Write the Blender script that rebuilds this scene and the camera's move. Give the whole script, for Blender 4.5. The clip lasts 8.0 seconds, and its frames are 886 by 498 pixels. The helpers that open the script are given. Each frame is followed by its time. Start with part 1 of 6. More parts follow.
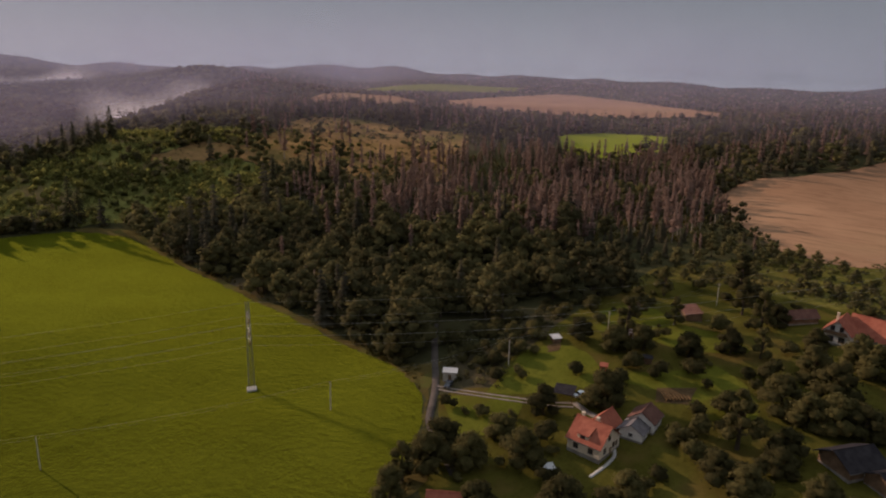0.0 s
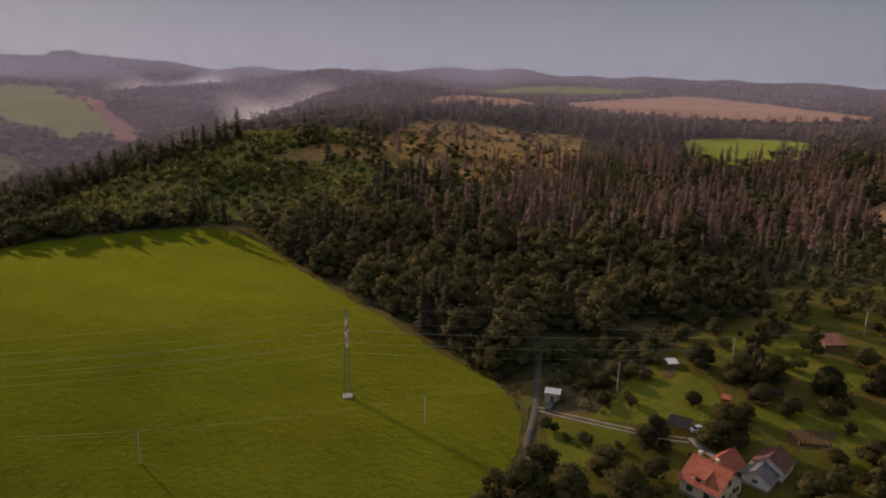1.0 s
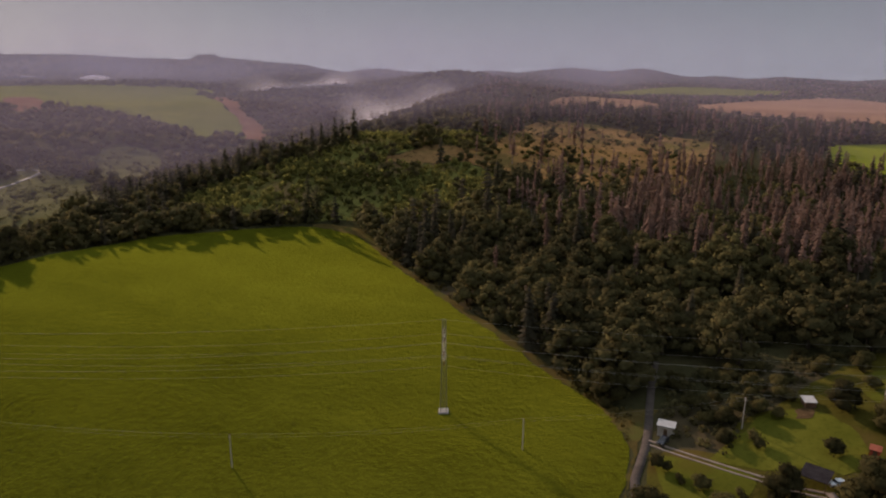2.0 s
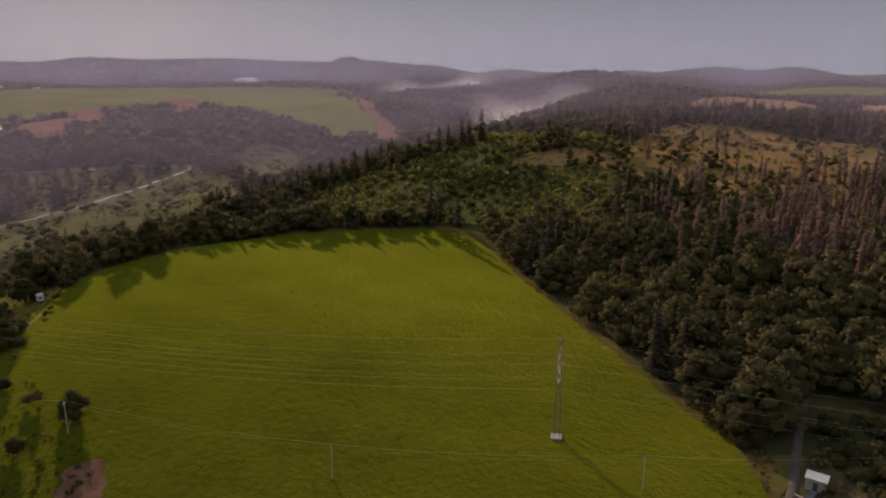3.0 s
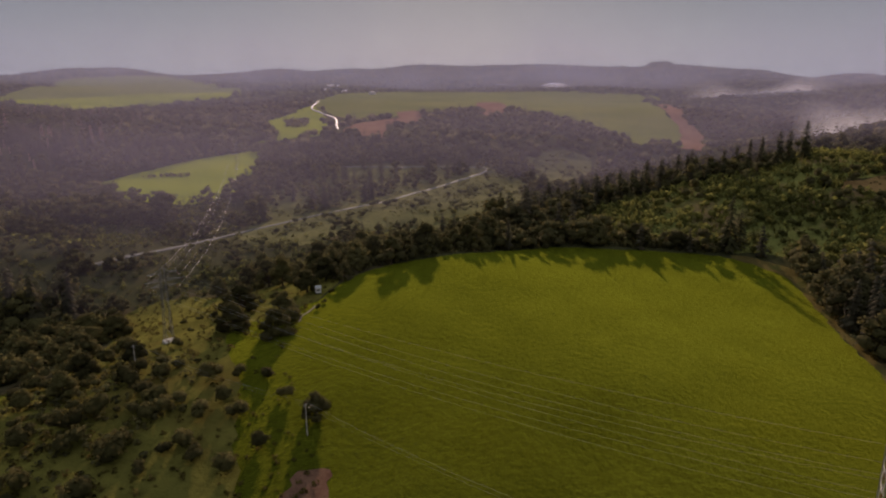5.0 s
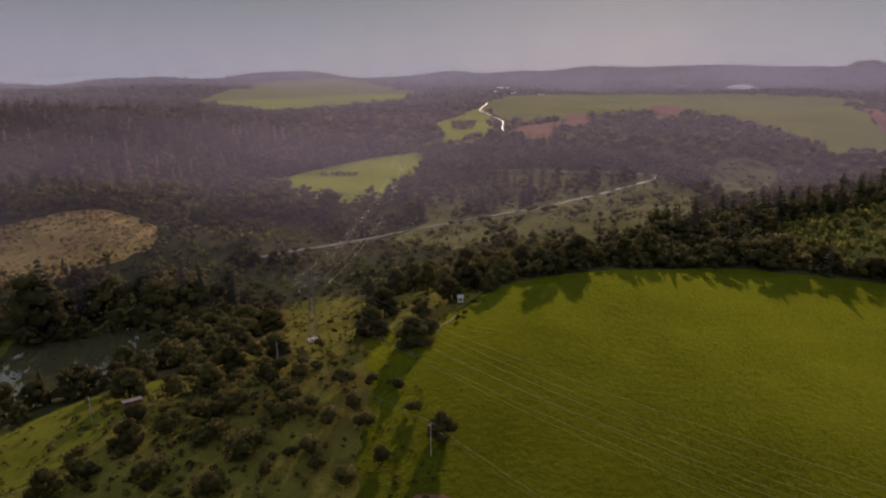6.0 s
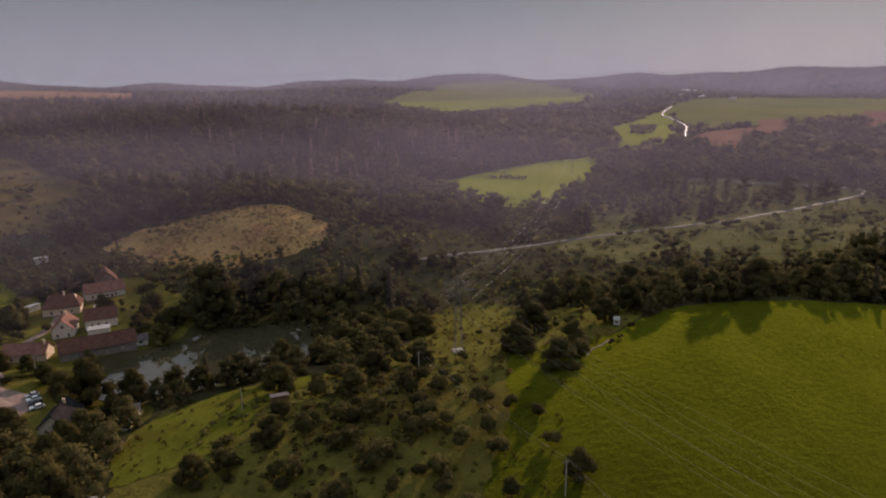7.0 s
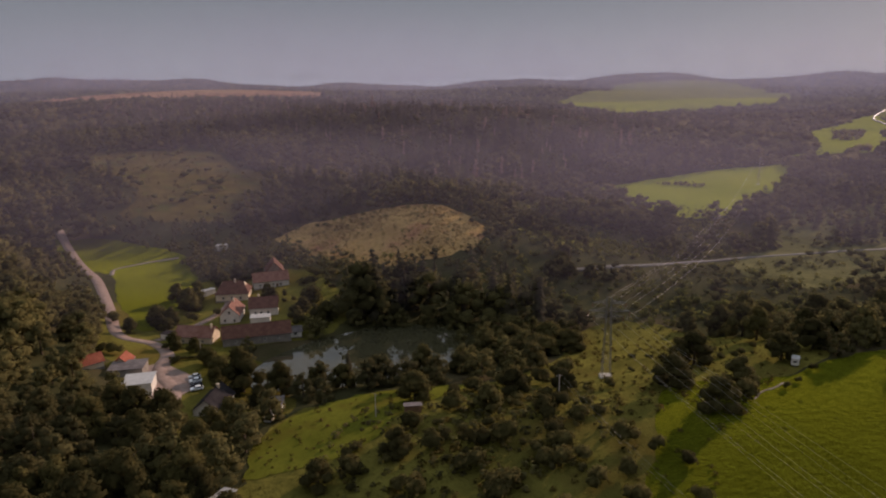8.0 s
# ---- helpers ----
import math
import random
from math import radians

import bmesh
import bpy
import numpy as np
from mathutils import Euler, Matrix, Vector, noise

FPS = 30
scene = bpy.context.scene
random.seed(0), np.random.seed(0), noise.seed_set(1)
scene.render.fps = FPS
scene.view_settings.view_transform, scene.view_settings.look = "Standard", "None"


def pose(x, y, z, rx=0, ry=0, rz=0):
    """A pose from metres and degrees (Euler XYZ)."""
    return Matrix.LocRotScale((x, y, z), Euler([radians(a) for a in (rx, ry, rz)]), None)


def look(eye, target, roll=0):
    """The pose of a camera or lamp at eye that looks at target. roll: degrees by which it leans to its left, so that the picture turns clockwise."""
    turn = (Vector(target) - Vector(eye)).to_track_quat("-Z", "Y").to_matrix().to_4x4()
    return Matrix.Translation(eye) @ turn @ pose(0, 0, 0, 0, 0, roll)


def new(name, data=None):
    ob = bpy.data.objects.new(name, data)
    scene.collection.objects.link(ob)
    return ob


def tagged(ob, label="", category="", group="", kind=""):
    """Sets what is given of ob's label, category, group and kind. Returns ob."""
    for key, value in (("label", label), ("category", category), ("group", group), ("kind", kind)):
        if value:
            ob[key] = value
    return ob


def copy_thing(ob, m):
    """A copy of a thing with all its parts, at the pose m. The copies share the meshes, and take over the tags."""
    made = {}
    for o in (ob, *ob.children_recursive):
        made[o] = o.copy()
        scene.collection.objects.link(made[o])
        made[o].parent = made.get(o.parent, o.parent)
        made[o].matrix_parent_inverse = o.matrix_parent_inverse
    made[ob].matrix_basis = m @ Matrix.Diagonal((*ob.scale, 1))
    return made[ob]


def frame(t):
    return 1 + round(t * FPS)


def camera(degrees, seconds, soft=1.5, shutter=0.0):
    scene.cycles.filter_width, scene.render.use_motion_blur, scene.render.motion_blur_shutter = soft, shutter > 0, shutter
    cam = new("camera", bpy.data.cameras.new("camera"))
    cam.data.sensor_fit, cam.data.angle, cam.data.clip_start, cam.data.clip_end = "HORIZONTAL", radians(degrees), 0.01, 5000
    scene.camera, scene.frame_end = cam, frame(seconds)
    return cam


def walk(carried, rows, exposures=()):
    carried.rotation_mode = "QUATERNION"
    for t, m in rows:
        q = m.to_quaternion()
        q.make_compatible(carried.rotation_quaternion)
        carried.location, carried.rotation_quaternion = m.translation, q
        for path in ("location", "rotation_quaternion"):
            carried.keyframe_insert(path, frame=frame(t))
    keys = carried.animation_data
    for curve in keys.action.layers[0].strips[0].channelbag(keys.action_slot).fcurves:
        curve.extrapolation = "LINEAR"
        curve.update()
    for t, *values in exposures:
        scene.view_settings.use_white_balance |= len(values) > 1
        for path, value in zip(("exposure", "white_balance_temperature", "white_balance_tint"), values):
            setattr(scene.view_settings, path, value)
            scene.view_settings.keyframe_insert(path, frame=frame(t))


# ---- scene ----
cam = camera(65.7, 8.0, soft=2.1)
PATH = [
    (0, (10.408, 4.854, 92.416), (11.757, 6.241, 91.908), 1.2),
    (0.5, (14.993, 7.754, 92.238), (16.215, 9.254, 91.729), 0.9),
    (1, (19.534, 10.908, 92.016), (20.624, 12.506, 91.509), 0.8),
    (1.5, (23.795, 14.903, 91.82), (24.747, 16.587, 91.314), 0.7),
    (3, (34.236, 29.092, 91.251), (34.688, 30.973, 90.744), -0.0),
    (3.5, (36.995, 34.728, 90.893), (37.252, 36.646, 90.391), -0.1),
    (4, (39.584, 40.578, 90.604), (39.639, 42.514, 90.105), -0.3),
    (5.5, (44.294, 59.428, 91.336), (43.691, 61.272, 90.849), -0.3),
    (6, (44.984, 65.809, 91.532), (44.158, 67.565, 91.049), -0.5),
    (6.5, (44.934, 71.864, 91.915), (43.891, 73.502, 91.437), -0.5),
    (7, (44.335, 78.029, 92.194), (43.092, 79.523, 91.721), -0.6),
    (7.5, (42.639, 84.271, 92.637), (41.219, 85.599, 92.166), -0.6),
    (8, (40.269, 90.639, 92.963), (38.695, 91.78, 92.493), -0.6),
]
EXPOSURE = -0.08
walk(cam, [(t, look(e, g, r)) for t, e, g, r in PATH], [(0, EXPOSURE, 6140, 25), (8, EXPOSURE, 6140, 25)])

# ---- world and sun ----
SUN_AZ, SUN_EL = 101.0, 20.0          # degrees, from +x towards +y, and above the horizon
sky_world = bpy.data.worlds.new("world")
sky_world.use_nodes = True
scene.world = sky_world
wn = sky_world.node_tree
sky = wn.nodes.new("ShaderNodeTexSky")
sky.sky_type, sky.sun_disc = "NISHITA", False
sky.sun_elevation, sky.sun_rotation = radians(SUN_EL), radians(90 - SUN_AZ)
sky.air_density, sky.dust_density, sky.ozone_density = 1.0, 2.0, 1.0
# a hazy morning: the blue is mostly veiled by even pale cloud
thin = wn.nodes.new("ShaderNodeVectorMath")
thin.operation, thin.inputs[3].default_value = "SCALE", 0.05
wn.links.new(sky.outputs[0], thin.inputs[0])
veil = wn.nodes.new("ShaderNodeMix")
veil.data_type = "RGBA"
veil.inputs[0].default_value = 0.93
veil.inputs[7].default_value = (0.254, 0.296, 0.288, 1)
wn.links.new(thin.outputs[0], veil.inputs[6])
# as under any bright haze, the sky gains towards the zenith
way_up, up_z, gain, lift = wn.nodes.new("ShaderNodeTexCoord"), wn.nodes.new("ShaderNodeSeparateXYZ"), wn.nodes.new("ShaderNodeMapRange"), wn.nodes.new("ShaderNodeVectorMath")
gain.interpolation_type = "SMOOTHSTEP"
gain.inputs[1].default_value, gain.inputs[2].default_value, gain.inputs[3].default_value, gain.inputs[4].default_value = 0.12, 0.95, 1.0, 2.5
lift.operation = "SCALE"
wn.links.new(way_up.outputs["Generated"], up_z.inputs[0])
wn.links.new(up_z.outputs[2], gain.inputs[0])
# thicker haze along the horizon is the brightest part of the low sky
low_haze, add_haze = wn.nodes.new("ShaderNodeMapRange"), wn.nodes.new("ShaderNodeMath")
low_haze.interpolation_type = "SMOOTHSTEP"
low_haze.inputs[1].default_value, low_haze.inputs[2].default_value, low_haze.inputs[3].default_value, low_haze.inputs[4].default_value = -0.02, 0.13, 0.3, -0.22
add_haze.operation = "ADD"
wn.links.new(up_z.outputs[2], low_haze.inputs[0])
wn.links.new(low_haze.outputs[0], add_haze.inputs[0])
wn.links.new(gain.outputs[0], add_haze.inputs[1])
wn.links.new(veil.outputs[2], lift.inputs[0])
wn.links.new(add_haze.outputs[0], lift.inputs[3])
wn.links.new(lift.outputs[0], wn.nodes["Background"].inputs[0])
wn.nodes["Background"].inputs[1].default_value = 1.0
sun = new("sun", bpy.data.lights.new("sun", "SUN"))
sun.data.energy, sun.data.angle, sun.data.color = 5.0, radians(1.5), (1.0, 0.79, 0.56)
sv = Vector((math.cos(radians(SUN_AZ)) * math.cos(radians(SUN_EL)), math.sin(radians(SUN_AZ)) * math.cos(radians(SUN_EL)), math.sin(radians(SUN_EL))))
sun.matrix_world = look(sv * 300, (0, 0, 0))

# ---- materials ----
def mix(nt, a, b, fac):
    n = nt.nodes.new("ShaderNodeMix")
    n.data_type = "RGBA"
    for i, v in ((6, a), (7, b), (0, fac)):
        if hasattr(v, "links") or hasattr(v, "is_linked"):
            nt.links.new(v, n.inputs[i])
        else:
            n.inputs[i].default_value = (*v, 1) if i else v
    return n.outputs[2]


def ramp(nt, v, lo, hi):
    n = nt.nodes.new("ShaderNodeMapRange")
    n.inputs[1].default_value, n.inputs[2].default_value = lo, hi
    nt.links.new(v, n.inputs[0])
    return n.outputs[0]


def noise_of(nt, scale, detail=4, rough=0.6, stretch=None, co="Object"):
    tc = nt.nodes.new("ShaderNodeTexCoord")
    n = nt.nodes.new("ShaderNodeTexNoise")
    n.inputs["Scale"].default_value, n.inputs["Detail"].default_value, n.inputs["Roughness"].default_value = scale, detail, rough
    src = tc.outputs[co]
    if stretch:
        mp = nt.nodes.new("ShaderNodeMapping")
        mp.inputs["Scale"].default_value = stretch[:3]
        mp.inputs["Rotation"].default_value = (0, 0, radians(stretch[3]) if len(stretch) > 3 else 0)
        nt.links.new(src, mp.inputs[0])
        src = mp.outputs[0]
    nt.links.new(src, n.inputs["Vector"])
    return n.outputs[0]


def surface(name, dark, light, big=0.05, small=1.0, rough=0.85, bump=0.3, third=None, third_scale=0.02, metal=0.0, spec=0.08, stretch=None, span=(0.35, 0.65), depth=0.1, streak=None):
    """A worn surface: two noises between two colours, an optional third colour in large patches, and fine relief."""
    m = bpy.data.materials.new(name)
    m.use_nodes = True
    nt = m.node_tree
    b = nt.nodes["Principled BSDF"]
    coarse, fine = noise_of(nt, big, 5), noise_of(nt, small, 6, 0.7, stretch)
    c = mix(nt, dark, light, ramp(nt, coarse, *span))
    c2 = mix(nt, c, tuple(0.55 * v for v in dark), ramp(nt, fine, 0.5, 0.85))
    if third:
        c2 = mix(nt, c2, third, ramp(nt, noise_of(nt, third_scale, 4, 0.6), 0.52, 0.66))
    if streak:      # long lines left by machines
        c2 = mix(nt, c2, tuple(0.5 * v for v in dark), ramp(nt, noise_of(nt, 1.0, 3, 0.6, streak), 0.52, 1.0))
    nt.links.new(c2, b.inputs["Base Color"])
    b.inputs["Roughness"].default_value, b.inputs["Metallic"].default_value = rough, metal
    b.inputs["Specular IOR Level"].default_value = spec
    if bump:
        bn = nt.nodes.new("ShaderNodeBump")
        bn.inputs["Strength"].default_value, bn.inputs["Distance"].default_value = bump, depth
        nt.links.new(fine, bn.inputs["Height"])
        nt.links.new(bn.outputs[0], b.inputs["Normal"])
    return m


def foliage(name, dark, light, own=True, through_light=0.35):
    """Leaves: each tree differs from the next, each clump a little from its neighbours; some light passes through."""
    m = bpy.data.materials.new(name)
    m.use_nodes = True
    nt = m.node_tree
    b, out = nt.nodes["Principled BSDF"], nt.nodes["Material Output"]
    if own:
        per_tree = nt.nodes.new("ShaderNodeObjectInfo").outputs["Random"]
    else:
        at = nt.nodes.new("ShaderNodeAttribute")
        at.attribute_name = "tint"
        per_tree = at.outputs["Fac"]
    c = mix(nt, dark, light, per_tree)
    isl = nt.nodes.new("ShaderNodeNewGeometry").outputs["Random Per Island"]
    c = mix(nt, c, tuple(0.55 * v for v in dark), ramp(nt, isl, 0.4, 2.2))
    # twigs and leaves within a clump
    where, grain = nt.nodes.new("ShaderNodeNewGeometry"), nt.nodes.new("ShaderNodeTexNoise")
    grain.inputs["Scale"].default_value, grain.inputs["Detail"].default_value, grain.inputs["Roughness"].default_value = 0.9, 4, 0.7
    nt.links.new(where.outputs["Position"], grain.inputs["Vector"])
    c = mix(nt, c, tuple(0.4 * v for v in dark), ramp(nt, grain.outputs[0], 0.42, 0.8))
    rough_skin = nt.nodes.new("ShaderNodeBump")
    rough_skin.inputs["Strength"].default_value, rough_skin.inputs["Distance"].default_value = 0.7, 0.6
    nt.links.new(grain.outputs[0], rough_skin.inputs["Height"])
    nt.links.new(rough_skin.outputs[0], b.inputs["Normal"])
    nt.links.new(c, b.inputs["Base Color"])
    b.inputs["Roughness"].default_value, b.inputs["Specular IOR Level"].default_value = 0.9, 0.02
    tr = nt.nodes.new("ShaderNodeBsdfTranslucent")
    nt.links.new(c, tr.inputs[0])
    mx = nt.nodes.new("ShaderNodeMixShader")
    mx.inputs[0].default_value = through_light
    nt.links.new(b.outputs[0], mx.inputs[1])
    nt.links.new(tr.outputs[0], mx.inputs[2])
    nt.links.new(mx.outputs[0], out.inputs[0])
    return m


M = {}
M["soil"] = surface("wild_ground", (0.038, 0.036, 0.016), (0.065, 0.058, 0.026), 0.03, 0.5, third=(0.08, 0.058, 0.034), third_scale=0.012, bump=0.6, depth=0.5, spec=0.0)
M["meadow"] = surface("meadow_grass", (0.024, 0.026, 0.0026), (0.046, 0.048, 0.0043), 0.035, 0.6, third=(0.036, 0.035, 0.0026), third_scale=0.014, bump=1.0, depth=0.6, stretch=(1, 0.7, 1, 12), spec=0.0, streak=(0.5, 0.03, 1, 4))
M["meadow_tuft"] = foliage("meadow_tufts", (0.026, 0.032, 0.002), (0.056, 0.064, 0.003), own=False, through_light=0.3)
M["young_ground"] = surface("young_wood_grass", (0.115, 0.118, 0.032), (0.18, 0.168, 0.046), 0.05, 0.5, third=(0.18, 0.12, 0.055), third_scale=0.03, bump=1.0, depth=0.7, spec=0.0)
M["bright"] = surface("bright_pasture", (0.125, 0.145, 0.012), (0.175, 0.185, 0.017), 0.01, 0.3, bump=0.4, depth=0.3, spec=0.0)
M["pasture"] = surface("pasture", (0.12, 0.126, 0.024), (0.165, 0.16, 0.032), 0.006, 0.2, bump=0.4, depth=0.4, stretch=(1, 0.3, 1, 30), spec=0.0)
for grass, way in (("meadow", 0.4), ("bright", 0.1)):     # blades catch low sun
    skin = M[grass].node_tree.nodes["Principled BSDF"]
    skin.inputs["Sheen Weight"].default_value, skin.inputs["Sheen Roughness"].default_value = way, 0.45
    skin.inputs["Sheen Tint"].default_value = (0.66, 0.70, 0.04, 1)
M["wheat"] = surface("ripe_wheat", (0.25, 0.135, 0.077), (0.35, 0.2, 0.115), 0.008, 0.25, third=(0.27, 0.165, 0.09), third_scale=0.004, bump=0.5, depth=0.4, stretch=(1, 0.2, 1, 25), spec=0.0, streak=(0.3, 0.02, 1, 60))
M["ploughed"] = surface("bare_field", (0.16, 0.082, 0.05), (0.22, 0.12, 0.075), 0.03, 0.6, bump=0.8, depth=0.3, spec=0.0)
M["red_soil"] = surface("reddish_soil", (0.10, 0.05, 0.032), (0.18, 0.095, 0.06), 0.2, 1.5, bump=1.0, depth=0.3, spec=0.0)
M["bed"] = surface("dug_garden_soil", (0.07, 0.044, 0.022), (0.115, 0.072, 0.036), 0.4, 2.5, bump=1.0, depth=0.2, spec=0.0)
M["heath"] = surface("dry_clearing_grass", (0.185, 0.105, 0.044), (0.29, 0.172, 0.07), 0.03, 0.35, third=(0.145, 0.108, 0.034), third_scale=0.022, bump=1.0, depth=1.0, spec=0.0)
M["golden"] = surface("golden_bracken", (0.27, 0.162, 0.06), (0.42, 0.265, 0.10), 0.06, 0.4, third=(0.27, 0.125, 0.066), third_scale=0.03, bump=1.0, depth=0.8, spec=0.0)
M["rough_grass"] = surface("rough_grass", (0.084, 0.074, 0.017), (0.15, 0.128, 0.028), 0.05, 0.5, third=(0.105, 0.078, 0.02), third_scale=0.03, bump=1.0, depth=0.7, spec=0.0)
M["verge"] = surface("dry_verge_grass", (0.075, 0.055, 0.018), (0.115, 0.085, 0.028), 0.1, 1.2, third=(0.08, 0.075, 0.02), third_scale=0.08, bump=0.9, depth=0.3, spec=0.0)
M["lawn"] = surface("garden_grass", (0.056, 0.049, 0.009), (0.094, 0.080, 0.015), 0.06, 0.8, third=(0.095, 0.066, 0.018), third_scale=0.04, bump=0.9, depth=0.3, spec=0.0)
M["lawn_green"] = surface("green_lawn", (0.078, 0.08, 0.010), (0.122, 0.118, 0.016), 0.06, 0.8, third=(0.085, 0.07, 0.012), third_scale=0.05, bump=0.8, depth=0.2, spec=0.0)
M["pale_scrub"] = surface("pale_valley_grass", (0.088, 0.083, 0.033), (0.135, 0.12, 0.05), 0.03, 0.3, third=(0.067, 0.064, 0.027), third_scale=0.02, bump=0.9, depth=0.8, spec=0.0)
M["asphalt"] = surface("old_asphalt", (0.066, 0.052, 0.044), (0.10, 0.079, 0.067), 0.3, 3, 0.85, 0.2, spec=0.05)
M["wet_road"] = surface("wet_asphalt", (0.08, 0.075, 0.075), (0.13, 0.12, 0.12), 0.06, 1, 0.5, 0.05, spec=0.25)
M["damp_road"] = surface("damp_asphalt", (0.07, 0.064, 0.06), (0.125, 0.115, 0.11), 0.06, 1, 0.75, 0.05, spec=0.08)
M["paving"] = surface("reddish_village_road", (0.19, 0.135, 0.115), (0.27, 0.195, 0.17), 0.4, 4, 0.9, 0.3, spec=0.02)
M["gravel"] = surface("gravel_track", (0.19, 0.145, 0.12), (0.28, 0.22, 0.185), 0.4, 4, 0.9, 0.5)
M["bark"] = surface("bark", (0.05, 0.035, 0.025), (0.10, 0.075, 0.05), 0.8, 6, 0.9, 0.6)
M["pale_bark"] = surface("pale_dead_bark", (0.14, 0.11, 0.085), (0.22, 0.18, 0.14), 0.8, 6, 0.9, 0.4)
M["leaf"] = foliage("broad_leaves", (0.06, 0.052, 0.022), (0.155, 0.13, 0.046), through_light=0.5)
M["needle"] = foliage("needles", (0.045, 0.044, 0.022), (0.085, 0.076, 0.034), through_light=0.35)
M["wood_leaf"] = foliage("woodland_leaves", (0.08, 0.07, 0.033), (0.195, 0.164, 0.062), own=False, through_light=0.5)
M["wood_needle"] = foliage("woodland_needles", (0.06, 0.052, 0.034), (0.115, 0.094, 0.054), own=False, through_light=0.35)
M["wood_dead"] = foliage("dead_spruce_twigs", (0.205, 0.128, 0.097), (0.33, 0.21, 0.165), own=False, through_light=0.5)
M["scrub_leaf"] = foliage("young_scrub_leaves", (0.105, 0.102, 0.032), (0.33, 0.30, 0.075), own=False, through_light=0.6)
M["bracken"] = foliage("bracken", (0.2, 0.13, 0.036), (0.42, 0.265, 0.085), own=False, through_light=0.5)
M["dry_tuft"] = foliage("dry_grass_tufts", (0.085, 0.068, 0.018), (0.16, 0.115, 0.035), own=False, through_light=0.45)
M["plaster"] = surface("cream_plaster", (0.56, 0.43, 0.31), (0.66, 0.52, 0.38), 0.4, 5, 0.9, 0.15)
M["white"] = surface("white_plaster", (0.54, 0.48, 0.43), (0.66, 0.60, 0.54), 0.4, 5, 0.85, 0.1)
M["stone"] = surface("grey_plinth", (0.18, 0.15, 0.13), (0.27, 0.23, 0.20), 0.5, 4, 0.9, 0.4)
M["tile_red"] = surface("red_roof_tiles", (0.24, 0.066, 0.04), (0.34, 0.11, 0.066), 0.5, 7, 0.75, 0.6, stretch=(1, 4, 1))
M["tile_brown"] = surface("brown_roof_tiles", (0.10, 0.045, 0.034), (0.15, 0.072, 0.052), 0.5, 7, 0.8, 0.6, stretch=(1, 4, 1))
M["tile_old"] = surface("faded_roof_tiles", (0.17, 0.075, 0.055), (0.25, 0.125, 0.095), 0.5, 7, 0.8, 0.6, stretch=(1, 4, 1))
M["slate"] = surface("grey_roofing", (0.10, 0.085, 0.085), (0.17, 0.145, 0.145), 0.4, 6, 0.7, 0.4)
M["dark_roof"] = surface("dark_roofing", (0.022, 0.018, 0.02), (0.04, 0.035, 0.036), 0.4, 6, 0.9, 0.3, spec=0.02)
M["tin"] = surface("pale_sheet_metal", (0.42, 0.40, 0.39), (0.54, 0.52, 0.51), 0.5, 6, 0.45, 0.2, metal=0.3)
M["wood"] = surface("brown_boards", (0.12, 0.07, 0.04), (0.2, 0.12, 0.07), 0.6, 8, 0.8, 0.4, stretch=(6, 1, 1))
M["old_wood"] = surface("grey_weathered_wood", (0.34, 0.29, 0.24), (0.46, 0.40, 0.34), 0.6, 8, 0.85, 0.4)
M["concrete"] = surface("pale_concrete", (0.30, 0.275, 0.25), (0.42, 0.385, 0.35), 0.6, 6, 0.85, 0.3)
M["steel"] = surface("galvanised_steel", (0.17, 0.155, 0.145), (0.26, 0.24, 0.225), 1, 9, 0.6, 0.1, metal=0.4)
M["wire"] = surface("aluminium_cable", (0.36, 0.33, 0.28), (0.45, 0.41, 0.35), 1, 9, 0.45, 0, metal=0.5)
M["glassy"] = surface("dark_window_glass", (0.02, 0.02, 0.022), (0.035, 0.035, 0.04), 1, 3, 0.08, 0, spec=0.6)
M["rubber"] = surface("tyre_rubber", (0.015, 0.015, 0.015), (0.03, 0.03, 0.03), 1, 9, 0.85, 0.2)
M["paint_white"] = surface("white_car_paint", (0.72, 0.72, 0.74), (0.8, 0.8, 0.82), 1, 9, 0.25, 0, spec=0.5)
M["paint_dark"] = surface("dark_car_paint", (0.02, 0.022, 0.03), (0.035, 0.038, 0.05), 1, 9, 0.25, 0, spec=0.5)
M["paint_grey"] = surface("silver_car_paint", (0.35, 0.36, 0.38), (0.42, 0.43, 0.45), 1, 9, 0.25, 0, spec=0.5)
M["paint_red"] = surface("red_paint", (0.42, 0.07, 0.04), (0.52, 0.1, 0.06), 1, 9, 0.5, 0.1)
M["porcelain"] = surface("brown_insulator", (0.12, 0.05, 0.03), (0.16, 0.07, 0.04), 1, 9, 0.2, 0)
M["water"] = surface("pond_water", (0.045, 0.042, 0.022), (0.065, 0.058, 0.032), 0.03, 0.8, 0.03, 0.004, spec=1.0)

# ---- the lie of the land ----
RISES = [
    (-130, 250, 150, -23.7), (169, 37, 150, -14.8), (-89, 749, 186, -33.2), (-260, 0, 55, 28.0), (-48, 275, 55, 18.4), (301, 629, 167, 26.5),
    (-696, 516, 147, 34.5), (234, 1178, 299, -22.1), (-310, 150, 55, -13.2), (-330, 60, 35, 19.7), (136, 366, 55, -8.6), (-288, 327, 35, 15.3),
    (-420, 477, 162, -18.3), (60, -60, 55, -6.3), (393, 326, 78, -7.9), (-400, 140, 35, -17.9), (-1409, 479, 391, 26.0), (136, 267, 55, -5.1),
    (-120, 300, 35, -4.6), (980, 247, 253, 17.7), (98, 732, 69, -21.6), (224, 915, 89, -34.9), (521, 1976, 339, -11.9), (-174, 144, 28, -4.4),
]
